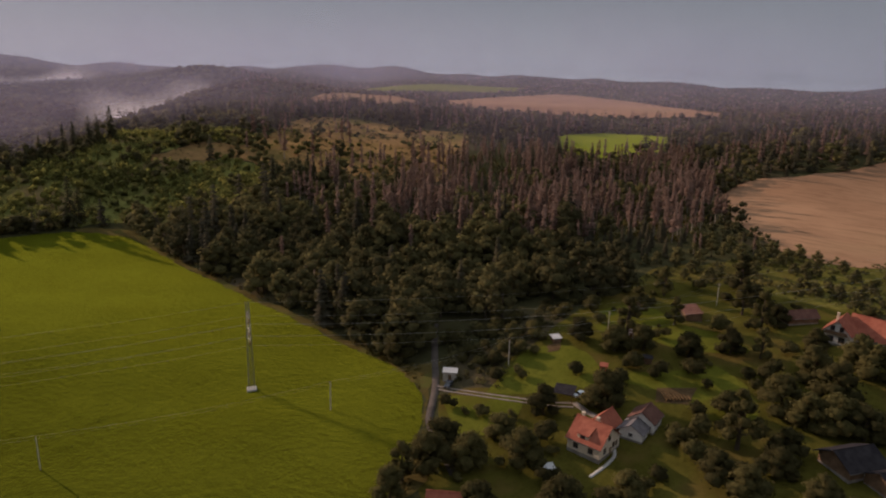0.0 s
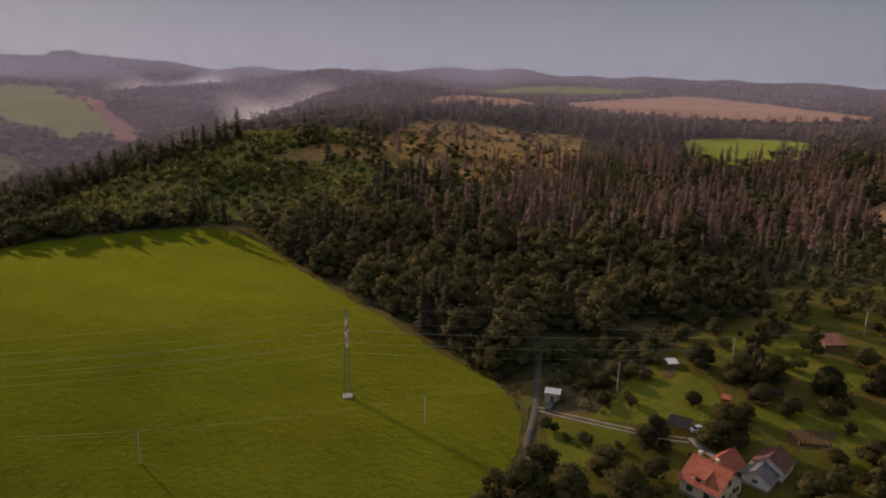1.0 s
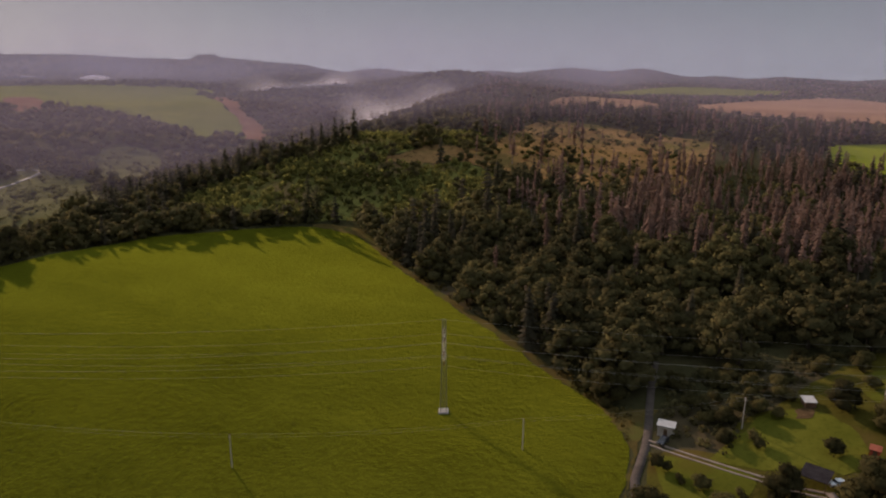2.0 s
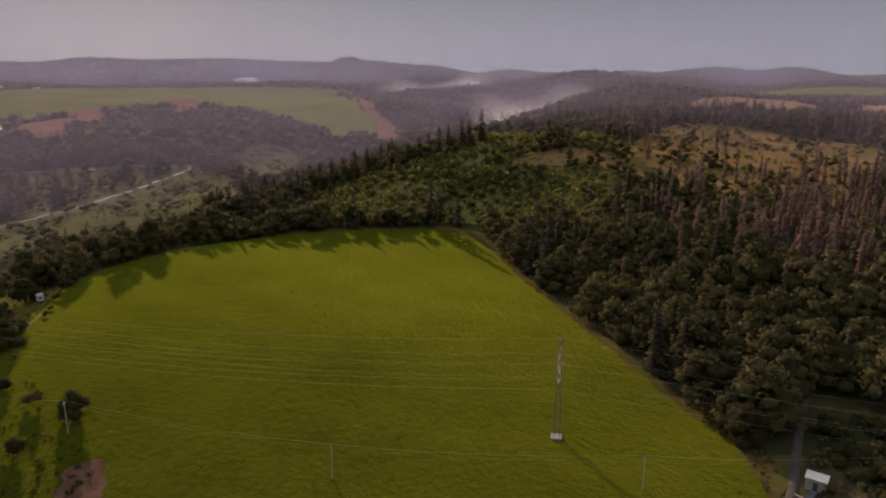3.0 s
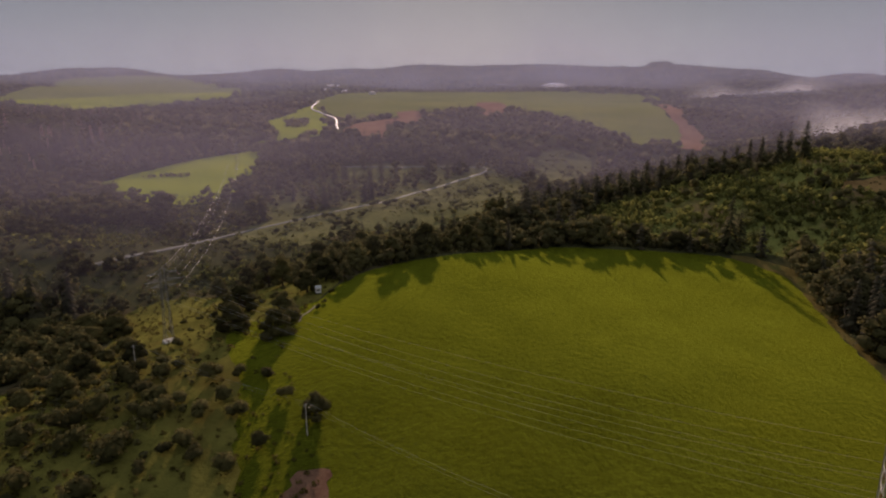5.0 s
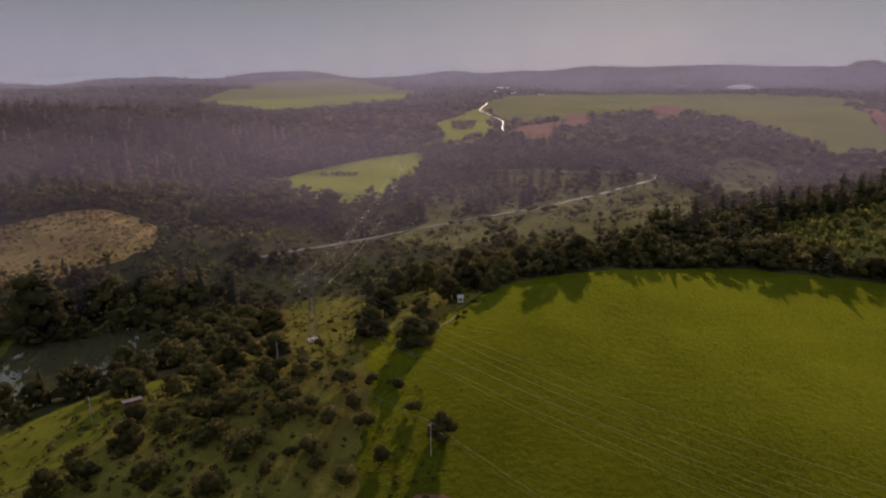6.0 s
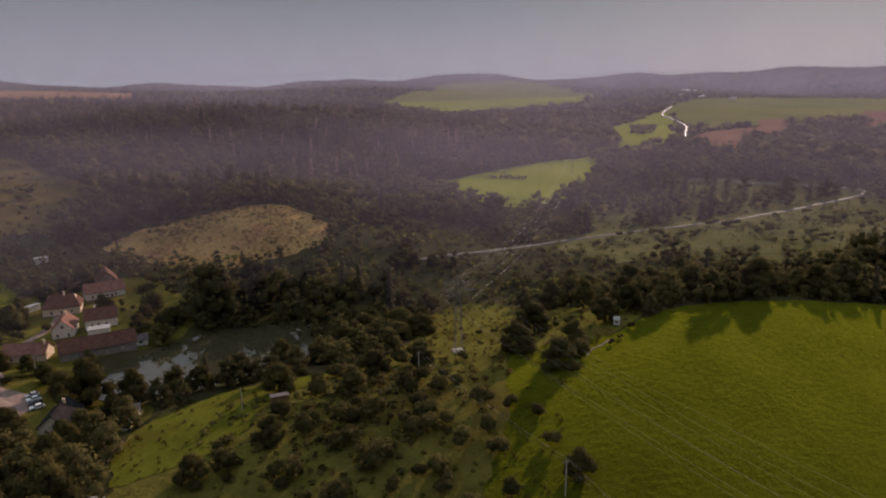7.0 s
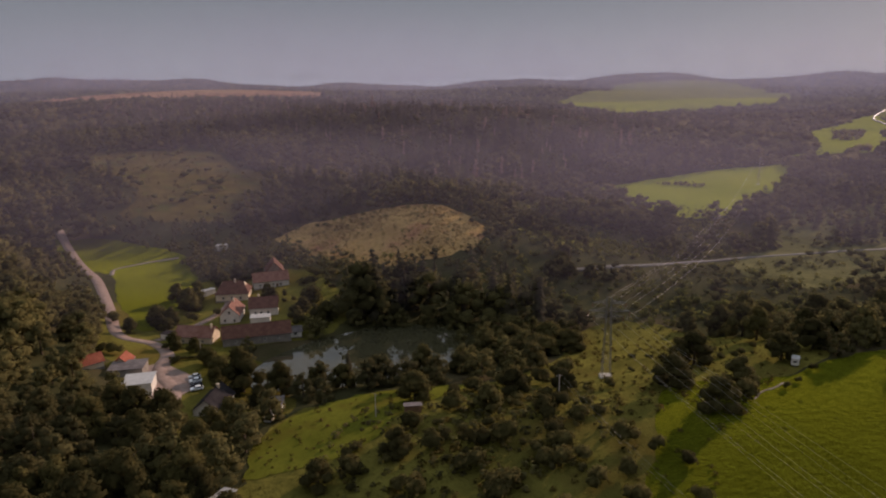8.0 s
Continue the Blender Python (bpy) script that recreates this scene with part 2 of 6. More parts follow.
HOLLOWS = [
    (-330, 390, 50, 14.4), (-653, 188, 119, 12.7), (243, 64, 55, 6.4), (178, 509, 49, 13.8), (-4, 337, 29, 7.5), (-49, 207, 35, 6.2),
    (506, 918, 169, 19.6), (223, 333, 35, 8.2), (-60, 480, 35, -8.8), (-220, -388, 200, -5.9), (-184, 487, 49, -7.1), (-1465, 1795, 598, 25.4),
    (413, -276, 200, -5.7), (650, 160, 63, 8.8), (-380, 330, 50, 8.8), (-230, 360, 35, 10.3), (-107, 187, 28, 6.3), (-200, 60, 28, 4.2),
    (0, 420, 38, 4.2), (470, 1366, 139, -42.1), (-703, 760, 102, 18.6), (-450, 60, 48, 6.6), (-270, 60, 30, 4.2), (260, 150, 43, 3.1),
]
FOLDS = [
    (100, 470, 35, 5.7), (60, 250, 35, 3.1), (0, 0, 28, -3.7), (-383, 245, 46, -5.5), (552, 2685, 269, -46.3), (390, 150, 64, -2.4),
    (-165, 912, 89, 10.1), (-440, -126, 50, -5.0), (451, 240, 46, -7.8), (520, 200, 51, 6.7), (-2375, 738, 651, 21.2), (-419, 611, 72, -9.0),
    (99, 175, 35, -1.5), (358, 240, 35, -5.4), (279, 1515, 149, 14.0), (793, 1166, 230, 12.2), (-180, 0, 28, -2.4), (522, -42, 50, -4.4),
    (805, 428, 86, -9.2), (-8, 182, 28, 1.8), (-832, 1516, 290, -4.7), (583, 686, 85, 7.6), (401, 537, 62, -6.1), (117, -447, 50, -3.2),
]
SWELLS = [
    (180, 126, 28, 3.4), (300, 230, 55, 2.8), (-150, 215, 28, -3.0), (-130, 60, 35, -2.2), (-250, 145, 30, -3.7), (200, 170, 28, -2.2),
    (37, 935, 89, -12.3), (40, 520, 48, -4.4), (-230, 100, 28, 2.2), (-270, 400, 46, -7.8), (-50, 320, 29, 3.6), (521, 1976, 199, -35.4),
    (400, 0, 35, 2.0), (180, 330, 32, -4.7), (240, 0, 28, 1.3), (150, 420, 35, -3.6), (-360, 863, 91, -5.4), (-149, 595, 58, -4.4),
    (-100, 350, 33, -1.9), (150, 170, 28, -1.8), (142, 91, 28, -1.8), (-535, 1279, 136, -11.1), (234, 1178, 115, -11.1), (-1003, 1399, 170, -14.3),
]
SKYLINE = [(-30, -0.6), (0, -0.8), (14, -1.02), (21, -1.17), (27.6, -1.04), (36, -0.72), (39.4, -0.36), (42.6, -0.74), (50.4, -0.05), (56, -0.1), (62, -0.1), (66, -0.38), (70, -0.28), (75, -0.14), (79, 0.02), (83.0, 0.36), (83.5, 0.66), (84.7, 0.68), (85.2, 0.38), (88, 0.42), (95, 0.76), (100, 0.7), (107, 0.48), (114, 0.22), (121, 0.06), (128.5, 0.18), (135, -0.05), (140, -0.1), (147, -0.25), (155, -0.1), (161, -0.08), (166, 0.16), (172, 0.36), (176, 0.25), (190, 0.4), (230, 0.2), (280, 0)]
# wooded spurs that run down into the misty valley
SPURS = [(700, 1760, 95, 18), (840, 1940, 130, 36), (1030, 2150, 170, 44), (470, 1160, 60, 14), (590, 1240, 85, 24), (740, 1330, 120, 34), (390, 1930, 110, 20), (420, 2350, 170, 30)]

def smooth(v, a, b):
    u = np.clip((v - a) / (b - a), 0, 1)
    return u * u * (3 - 2 * u)


def height(x, y):
    """The ground's height: gentle hills and hollows on a plateau that climbs to far ridges."""
    x, y = np.asarray(x, float), np.asarray(y, float)
    r = np.hypot(x - 30, y - 45)
    az = (np.degrees(np.arctan2(y - 45, x - 30)) + 90) % 360 - 90
    rim = 92 + 4600 * np.tan(np.radians(np.interp(az, [s[0] for s in SKYLINE], [s[1] for s in SKYLINE], period=360)))
    z = 18 + 17 * smooth(r, 900, 2500) + (rim - 35) * smooth(r, 3000, 4600)
    for cx, cy, s, c in RISES + HOLLOWS + FOLDS + SWELLS + SPURS:
        z = z + c * np.exp(-((x - cx) ** 2 + (y - cy) ** 2) / (2 * s * s))
    roll = np.sin(x * 0.0043 + 1.3) * np.sin(y * 0.0051 + 0.4) + 0.6 * np.sin(x * 0.009 - y * 0.0073)
    z = z + (roll * 14 + 7 * np.sin(x * 0.0021 - y * 0.0033 + 2)) * smooth(r, 1500, 2600)
    a = np.radians(az)
    z = z + (9 * np.sin(13 * a + 1) * np.sin(5 * a) + 6 * np.sin(31 * a + 2) + 4 * np.sin(67 * a)) * smooth(r, 3300, 4500)
    z = z + 0.25 * np.sin(x * 0.13 + np.sin(y * 0.07)) * np.sin(y * 0.11)
    pond = np.hypot((x + 178) / 27, (y - 210) / 48)
    return z - 2.4 * (1 - smooth(pond, 0.6, 1.15))


def hz(x, y):
    return float(height(x, y))


def inside(px, py, poly):
    """Which of the points lie in the polygon."""
    ok = np.zeros(np.shape(px), bool)
    n = len(poly)
    for i in range(n):
        (x0, y0), (x1, y1) = poly[i], poly[(i + 1) % n]
        if y0 == y1:
            continue
        hit = ((y0 > py) != (y1 > py)) & (px < (x1 - x0) * (py - y0) / (y1 - y0) + x0)
        ok ^= hit
    return ok


def tri_mesh(name, v, f, mats, mi=None, tint=None, flat=False, lie=None):
    """A mesh of triangles out of arrays."""
    me = bpy.data.meshes.new(name)
    me.vertices.add(len(v))
    me.vertices.foreach_set("co", np.asarray(v, np.float32).ravel())
    me.loops.add(len(f) * 3)
    me.loops.foreach_set("vertex_index", np.asarray(f, np.int32).ravel())
    me.polygons.add(len(f))
    me.polygons.foreach_set("loop_start", np.arange(0, len(f) * 3, 3, dtype=np.int32))
    for m in mats:
        me.materials.append(m)
    if mi is not None:
        me.polygons.foreach_set("material_index", np.asarray(mi, np.int32))
    if tint is not None:
        me.attributes.new("tint", "FLOAT", "POINT").data.foreach_set("value", np.asarray(tint, np.float32))
    me.polygons.foreach_set("use_smooth", np.full(len(f), not flat))
    if lie is not None:     # leaves shade like the rounded crown they belong to
        me.attributes.new("custom_normal", "FLOAT_VECTOR", "POINT").data.foreach_set("vector", np.asarray(lie, np.float32).ravel())
    me.update(calc_edges=True)
    return me


def smooth_line(points, step):
    """Points every step metres along a rounded line through the given ones."""
    p = [Vector((*q[:2], 0)) for q in points]
    p = [2 * p[0] - p[1]] + p + [2 * p[-1] - p[-2]]
    out = []
    for i in range(1, len(p) - 2):
        n = max(1, int((p[i + 1] - p[i]).length / step))
        for k in range(n):
            t = k / n
            a, b, c, d = p[i - 1], p[i], p[i + 1], p[i + 2]
            out.append(0.5 * ((2 * b) + (c - a) * t + (2 * a - 5 * b + 4 * c - d) * t * t + (3 * b - a - 3 * c + d) * t ** 3))
    out.append(p[-2])
    return [(q.x, q.y) for q in out]


def drape(name, poly, mat, step, lift, label, category, rough_edge=0.0, rounded=True):
    """A sheet of land with its own cover, on the ground."""
    from mathutils import geometry
    edge = smooth_line(list(poly) + [poly[0]], step)[:-1] if rounded else list(poly)
    rng = np.random.default_rng(len(name) * 7 + len(poly))
    if rough_edge:
        edge = [(x + rng.normal(0, rough_edge), y + rng.normal(0, rough_edge)) for x, y in edge]
    e = np.array(edge)
    gx, gy = np.meshgrid(np.arange(e[:, 0].min(), e[:, 0].max(), step), np.arange(e[:, 1].min(), e[:, 1].max(), step))
    gx, gy = gx.ravel() + rng.uniform(-0.2, 0.2, gx.size) * step, gy.ravel() + rng.uniform(-0.2, 0.2, gy.size) * step
    ok = inside(gx, gy, edge)
    pts = [Vector(q) for q in edge] + [Vector((a, b)) for a, b in zip(gx[ok], gy[ok])]
    n = len(edge)
    vo, _, fo, *_ = geometry.delaunay_2d_cdt(pts, [(i, (i + 1) % n) for i in range(n)], [], 0, 1e-4)
    vo = np.array([(q.x, q.y) for q in vo])
    fo = np.array(fo)
    c = vo[fo].mean(1)
    fo = fo[inside(c[:, 0], c[:, 1], edge)]
    v = np.column_stack([vo, height(vo[:, 0], vo[:, 1]) + lift])
    return tagged(new(name, tri_mesh(name, v, fo, [mat])), label, category, kind="structure")


def ribbon(name, line, width, mat, lift, label, category, step=3.0):
    """A road or path of even width on the ground."""
    p = np.array(smooth_line(line, step))
    d = np.gradient(p, axis=0)
    d /= np.linalg.norm(d, axis=1)[:, None]
    nrm = np.column_stack([-d[:, 1], d[:, 0]])
    cols = []
    for k in (-0.5, -0.46, 0, 0.46, 0.5):
        q = p + nrm * width * k
        cols.append(np.column_stack([q, height(q[:, 0], q[:, 1]) + (lift if abs(k) < 0.5 else -0.05)]))
    n = len(p)
    v = np.concatenate(cols)
    f = []
    for c in range(4):
        for i in range(n - 1):
            a, b, cc, dd = c * n + i, c * n + i + 1, (c + 1) * n + i + 1, (c + 1) * n + i
            f += [(a, dd, b), (b, dd, cc)]
    return tagged(new(name, tri_mesh(name, v, f, [mat])), label, category, kind="structure")


def build_ground():
    """One sheet to the horizon, finer where it is near."""
    rings = np.concatenate([[3], np.geomspace(10, 80, 14)[:-1], np.geomspace(80, 4900, 250)])
    ang = np.radians(np.concatenate([np.arange(2, 186, 0.42), np.arange(186, 362, 3.0)]))
    R, A = np.meshgrid(rings, ang, indexing="ij")
    x, y = 30 + R * np.cos(A), 45 + R * np.sin(A)
    v = np.column_stack([x.ravel(), y.ravel(), height(x, y).ravel()])
    v = np.vstack([v, [[30, 45, hz(30, 45)]]])
    nr, na = R.shape
    i, j = np.meshgrid(np.arange(nr - 1), np.arange(na), indexing="ij")
    a, b = i * na + j, i * na + (j + 1) % na
    c, d = a + na, b + na
    f = np.concatenate([np.stack([a, c, b], -1).reshape(-1, 3), np.stack([b, c, d], -1).reshape(-1, 3)])
    hub = len(v) - 1
    f = np.vstack([f, [(hub, k, (k + 1) % na) for k in range(na)]])
    tagged(new("ground", tri_mesh("ground", v, f, [M["soil"]])), "rolling wild ground with dark grass and forest floor", "ground", kind="structure")


build_ground()

# ---- fields, clearings and roads ----
MEADOW = [(95, 108), (112, 119), (126, 130), (135, 142), (139, 155), (139, 172), (138, 198), (136, 227), (135, 274), (136, 325), (134, 366), (114, 389), (83, 391), (41, 388), (19, 372), (-6, 332), (-29, 309), (-41, 288), (-46, 263), (-62, 247), (-60, 232), (-46, 213), (-36, 192), (-26, 170), (-24, 140), (-24, 100), (-24, 40), (-30, -40), (30, -70), (75, -30), (82, 40), (82, 80)]
VERGE = [(139, 155), (142, 154), (141.5, 172), (141, 198), (139, 227), (138, 274), (139.5, 325), (140, 370), (130, 386), (116, 393), (116, 388), (134, 366), (136, 325), (135, 274), (136, 227), (138, 198), (139, 172)]
LANE_VERGE = [(138, 156), (145, 152), (150, 149), (136, 138), (128, 131), (121, 125), (112, 112), (104, 106), (96, 106), (112, 118), (125, 128), (134, 140)]
ORCHARD = [(-44, 290), (-66, 302), (-84, 311), (-104, 320), (-136, 326), (-146, 302), (-132, 276), (-122, 258), (-115, 227), (-127, 204), (-140, 173), (-129, 149), (-108, 137), (-95, 100), (-30, 60), (-21, 100), (-15, 140), (-9, 178), (-18, 192), (-31, 215), (-42, 243), (-44, 263)]
GARDENS = [(100, 104), (117, 117), (129, 128), (139, 133), (152, 122), (160, 131), (178, 132), (200, 137), (232, 137), (262, 124), (272, 90), (275, 40), (240, 10), (200, 0), (120, 0), (85, 50)]
BRIGHT = [(627, 464), (744, 471), (770, 420), (690, 360), (605, 318), (530, 330), (500, 350), (530, 385)]
WHEAT_NEAR = [(405, 172), (440, 197), (488, 198), (514, 175), (560, 155), (700, 120), (640, 30), (430, 20), (358, 70), (345, 108), (362, 135)]
WHEAT_FAR = [(930, 930), (1022, 1040), (1300, 1150), (1572, 1167), (1500, 950), (1418, 804), (1235, 565), (1090, 490), (960, 545), (930, 700)]
WHEAT_STRIP = [(640, 960), (740, 1110), (870, 1180), (987, 1184), (930, 1040), (820, 950)]
PLATEAU = [(-559, 1560), (-617, 1899), (-341, 2299), (225, 2299), (222, 1903), (208, 1485), (214, 1343), (190, 1105), (177, 1192), (130, 1110), (92, 1260), (32, 1373), (-100, 1560), (-180, 1600), (-262, 1430), (-330, 1230), (-420, 1330)]
PLATEAU_EAST = [(1200, 1500), (1300, 1700), (1700, 2000), (1900, 1700), (1700, 1400), (1420, 1300)]
BARE_NEAR = [(-304, 1031), (-318, 1130), (-309, 1198), (-258, 1340), (-262, 1141), (-224, 976)]
BARE_MID = [(-205, 1710), (-156, 1736), (-120, 1600), (-113, 1396), (-138, 1379), (-180, 1560)]
BARE_STRIP = [(-316, 1396), (-280, 1432), (-225, 1197), (-252, 1180)]
BARE_EDGE = [(225, 1903), (265, 1813), (240, 1489), (246, 1350), (243, 1230), (212, 1080), (190, 1098), (214, 1343), (208, 1485)]
VALLEY_PASTURE = [(-405, 570), (-385, 672), (-348, 842), (-310, 770), (-262, 651), (-258, 540), (-330, 545)]
UPPER_PASTURE = [(-378, 886), (-375, 968), (-504, 1213), (-545, 1509), (-455, 1359), (-325, 1020), (-345, 945)]
HILL_PASTURE = [(-1202, 1341), (-1500, 1900), (-2200, 2700), (-2500, 3300), (-1900, 3300), (-1180, 2300), (-905, 1905), (-835, 1700), (-880, 1560), (-905, 1373), (-894, 1215), (-1010, 1290)]
VILLAGE_MEADOW = [(-427, 138), (-416, 169), (-357, 196), (-309, 186), (-271, 166), (-253, 151), (-263, 147), (-306, 149), (-350, 155), (-379, 148), (-408, 138)]
HEATH = [(181, 462), (206, 472), (242, 493), (265, 481), (325, 545), (423, 643), (462, 625), (485, 571), (500, 535), (520, 500), (449, 430), (404, 405), (345, 350), (285, 350), (250, 400), (237, 445), (204, 448)]
KNOLL = [(-353, 248), (-360, 273), (-342, 304), (-315, 329), (-288, 337), (-258, 337), (-244, 319), (-248, 298), (-262, 268), (-306, 250)]
VALLEY_CLEARING = [(-272, 736), (-216, 795), (-105, 845), (-64, 864), (-52, 838), (-11, 790), (0, 640), (0, 494), (-40, 488), (-62, 462), (-102, 464), (-114, 420), (-165, 440), (-199, 539)]
FAR_CLEARING = [(-30, 939), (-16, 1002), (29, 1037), (56, 995), (71, 901), (36, 797), (14, 700), (-12, 850)]
WEST_CLEARING = [(-441, 176), (-461, 191), (-500, 200), (-617, 170), (-634, 215), (-600, 290), (-546, 292), (-502, 306), (-435, 277), (-400, 242), (-418, 209)]
WEST_WHEAT = [(-1700, 300), (-1600, 800), (-1500, 860), (-2000, 1060), (-2300, 700), (-2200, 250)]
YOUNG_WOOD = [(28, 420), (72, 403), (124, 397), (149, 384), (182, 352), (217, 362), (243, 395), (237, 440), (205, 446), (181, 462), (206, 474), (242, 495), (265, 483), (295, 525), (274, 600), (228, 600), (164, 500), (130, 487), (101, 491), (65, 478)]
DEAD_WOOD = [(205, 330), (260, 372), (330, 392), (430, 405), (520, 380), (560, 300), (500, 235), (430, 180), (360, 150), (318, 158), (283, 172), (252, 185), (238, 215), (224, 250), (212, 285)]
VILLAGE = [(-300, 140), (-310, 200), (-292, 236), (-262, 240), (-205, 215), (-205, 170), (-150, 170), (-140, 150), (-150, 122), (-200, 126), (-232, 128)]
SCRUB_EAST = [(236, 136), (262, 140), (302, 128), (345, 113), (358, 75), (300, 50), (283, 60), (272, 77), (272, 90), (262, 124)]
POND = [(-202, 170), (-203, 205), (-198, 235), (-176, 258), (-152, 235), (-148, 205), (-156, 176), (-178, 164)]

drape("meadow", MEADOW, M["meadow"], 4.0, 0.12, "mown green meadow with faint mowing lines", "meadow", 0.5)
drape("verge", VERGE, M["verge"], 3.0, 0.16, "strip of dry yellow grass along the wood", "grass verge", 0.5)
drape("lane_verge", LANE_VERGE, M["verge"], 2.0, 0.17, "tall dry grass between meadow and lane", "grass verge", 0.4)
drape("orchard_ground", ORCHARD, M["rough_grass"], 4.0, 0.05, "rough yellowish grass slope between bushes", "grass slope", 0.8)
drape("garden_ground", GARDENS, M["lawn"], 4.0, 0.08, "garden lawns with worn dry patches", "lawn", 0.8)
drape("pasture_bright", BRIGHT, M["bright"], 9.0, 0.3, "bright green field among the woods", "field", 1)
drape("wheat_field_near", WHEAT_NEAR, M["wheat"], 8.0, 0.25, "ripe tan wheat field", "field", 1)
drape("wheat_field_far", WHEAT_FAR, M["wheat"], 24.0, 0.6, "ripe golden wheat field on the plateau", "field", 3)
drape("wheat_strip", WHEAT_STRIP, M["wheat"], 24.0, 0.6, "narrow golden wheat strip behind the wood", "field", 3)
drape("plateau_pasture", PLATEAU_EAST, M["pasture"], 40.0, 0.8, "pale green field behind the wheat", "field", 4)
drape("plateau_field", PLATEAU, M["pasture"], 28.0, 0.6, "wide green crop field on the plateau", "field", 3)
drape("bare_field_a", BARE_NEAR, M["ploughed"], 16.0, 1.0, "bare reddish field beside the road", "field", 2)
drape("bare_field_b", BARE_MID, M["ploughed"], 16.0, 1.2, "bare reddish field patch", "field", 2)
drape("bare_field_d", BARE_STRIP, M["ploughed"], 16.0, 1.1, "bare reddish field strip by the wood", "field", 2)
drape("bare_field_c", BARE_EDGE, M["ploughed"], 20.0, 1.2, "bare reddish field border", "field", 2)
drape("valley_pasture", VALLEY_PASTURE, M["bright"], 10.0, 0.3, "sunlit green valley pasture", "field", 1)
drape("upper_pasture", UPPER_PASTURE, M["bright"], 16.0, 0.4, "sunlit green pasture beside the road", "field", 2)
drape("hill_pasture", HILL_PASTURE, M["pasture"], 40.0, 0.8, "pale green field on a far hill", "field", 4)
drape("hill_pasture_low", [(-1202, 1352), (-1043, 1690), (-892, 1840), (-845, 1700), (-885, 1560), (-910, 1378), (-900, 1232), (-1012, 1302)], M["bright"], 30.0, 1.6, "brighter green field below the far hill pasture", "field", 3)
drape("east_scrub_ground", SCRUB_EAST, M["rough_grass"], 6.0, 0.1, "rough yellowish grass between bushes", "grass slope", 1)
drape("village_meadow", VILLAGE_MEADOW, M["meadow"], 5.0, 0.15, "green meadow beside the village", "meadow", 0.5)
drape("heath_clearing", HEATH, M["heath"], 7.0, 0.2, "brown dry clearing on the wooded hill", "clearing", 2)
drape("young_wood_ground", YOUNG_WOOD, M["young_ground"], 6.0, 0.1, "grassy ground between young trees", "clearing", 1.5)
drape("knoll_grass", KNOLL, M["golden"], 5.0, 0.15, "dry brown grass on a round knoll", "clearing", 1)
drape("valley_clearing", VALLEY_CLEARING, M["pale_scrub"], 10.0, 0.2, "pale rough grass on the valley slope", "clearing", 2)
drape("far_clearing", FAR_CLEARING, M["pale_scrub"], 10.0, 0.2, "pale rough grass on a misty slope", "clearing", 2)
drape("west_clearing", WEST_CLEARING, M["verge"], 8.0, 0.25, "cleared hillside with dry grass", "clearing", 2)
drape("wheat_field_west", WEST_WHEAT, M["wheat"], 40.0, 0.8, "pale wheat field on the western plateau", "field", 4)
drape("dirt_patch", [(-15, 180), (-9, 182), (-6, 168), (-9, 158), (-15, 166)], M["red_soil"], 2.0, 0.2, "bare reddish soil patch at the meadow corner", "soil", 0.5)
drape("garden_bed", [(179, 90), (187, 82), (178, 80), (173, 87)], M["bed"], 1.5, 0.14, "dug vegetable bed with furrows", "garden bed", 0.1, False)
drape("garden_bed_small", [(174, 125), (178, 128), (181, 126), (177, 123)], M["bed"], 1.5, 0.22, "small bare garden bed", "garden bed", 0.2)
drape("lawn_a", [(144, 124), (159, 128), (172, 131), (180, 125), (182, 118), (177, 108), (169, 104), (165, 105), (160, 111), (152, 115)], M["lawn_green"], 2.5, 0.14, "mown green garden lawn", "lawn", 0.3)
drape("lawn_b", [(199, 126), (215, 131), (227, 122), (220, 104), (223, 89), (216, 80), (206, 92), (203, 106), (211, 114), (197, 117)], M["lawn_green"], 2.5, 0.14, "mown green lawn behind garden trees", "lawn", 0.3)
drape("lawn_c", [(135, 134), (141, 127), (149, 115), (143, 111), (131, 110), (125, 114), (130, 124)], M["lawn_green"], 2.5, 0.14, "roadside lawn with worn patches", "lawn", 0.3)
drape("lawn_d", [(172, 109), (189, 92), (201, 87), (197, 72), (184, 64), (174, 75), (182, 84), (177, 92)], M["lawn_green"], 2.5, 0.11, "mown garden lawn round a vegetable bed", "lawn", 0.3)
drape("village_green", [(-196, 152), (-170, 160), (-166, 176), (-188, 178), (-204, 166)], M["lawn"], 3.0, 0.12, "green lawn between village houses", "lawn", 0.4)
drape("village_ground", VILLAGE, M["rough_grass"], 4.0, 0.06, "grassy ground between village houses", "lawn", 0.8)
drape("village_yard", [(-204, 136), (-190, 133), (-176, 133), (-178, 142), (-186, 150), (-196, 149), (-206, 144)], M["paving"], 2.5, 0.18, "reddish gravel yard in the village", "yard", 0.3)
drape("slope_meadow", [(-109, 139), (-128, 149), (-139, 173), (-132, 204), (-118, 214), (-112, 200), (-108, 182), (-100, 165)], M["lawn_green"], 3.0, 0.16, "green grass slope above the pond", "meadow", 0.5)

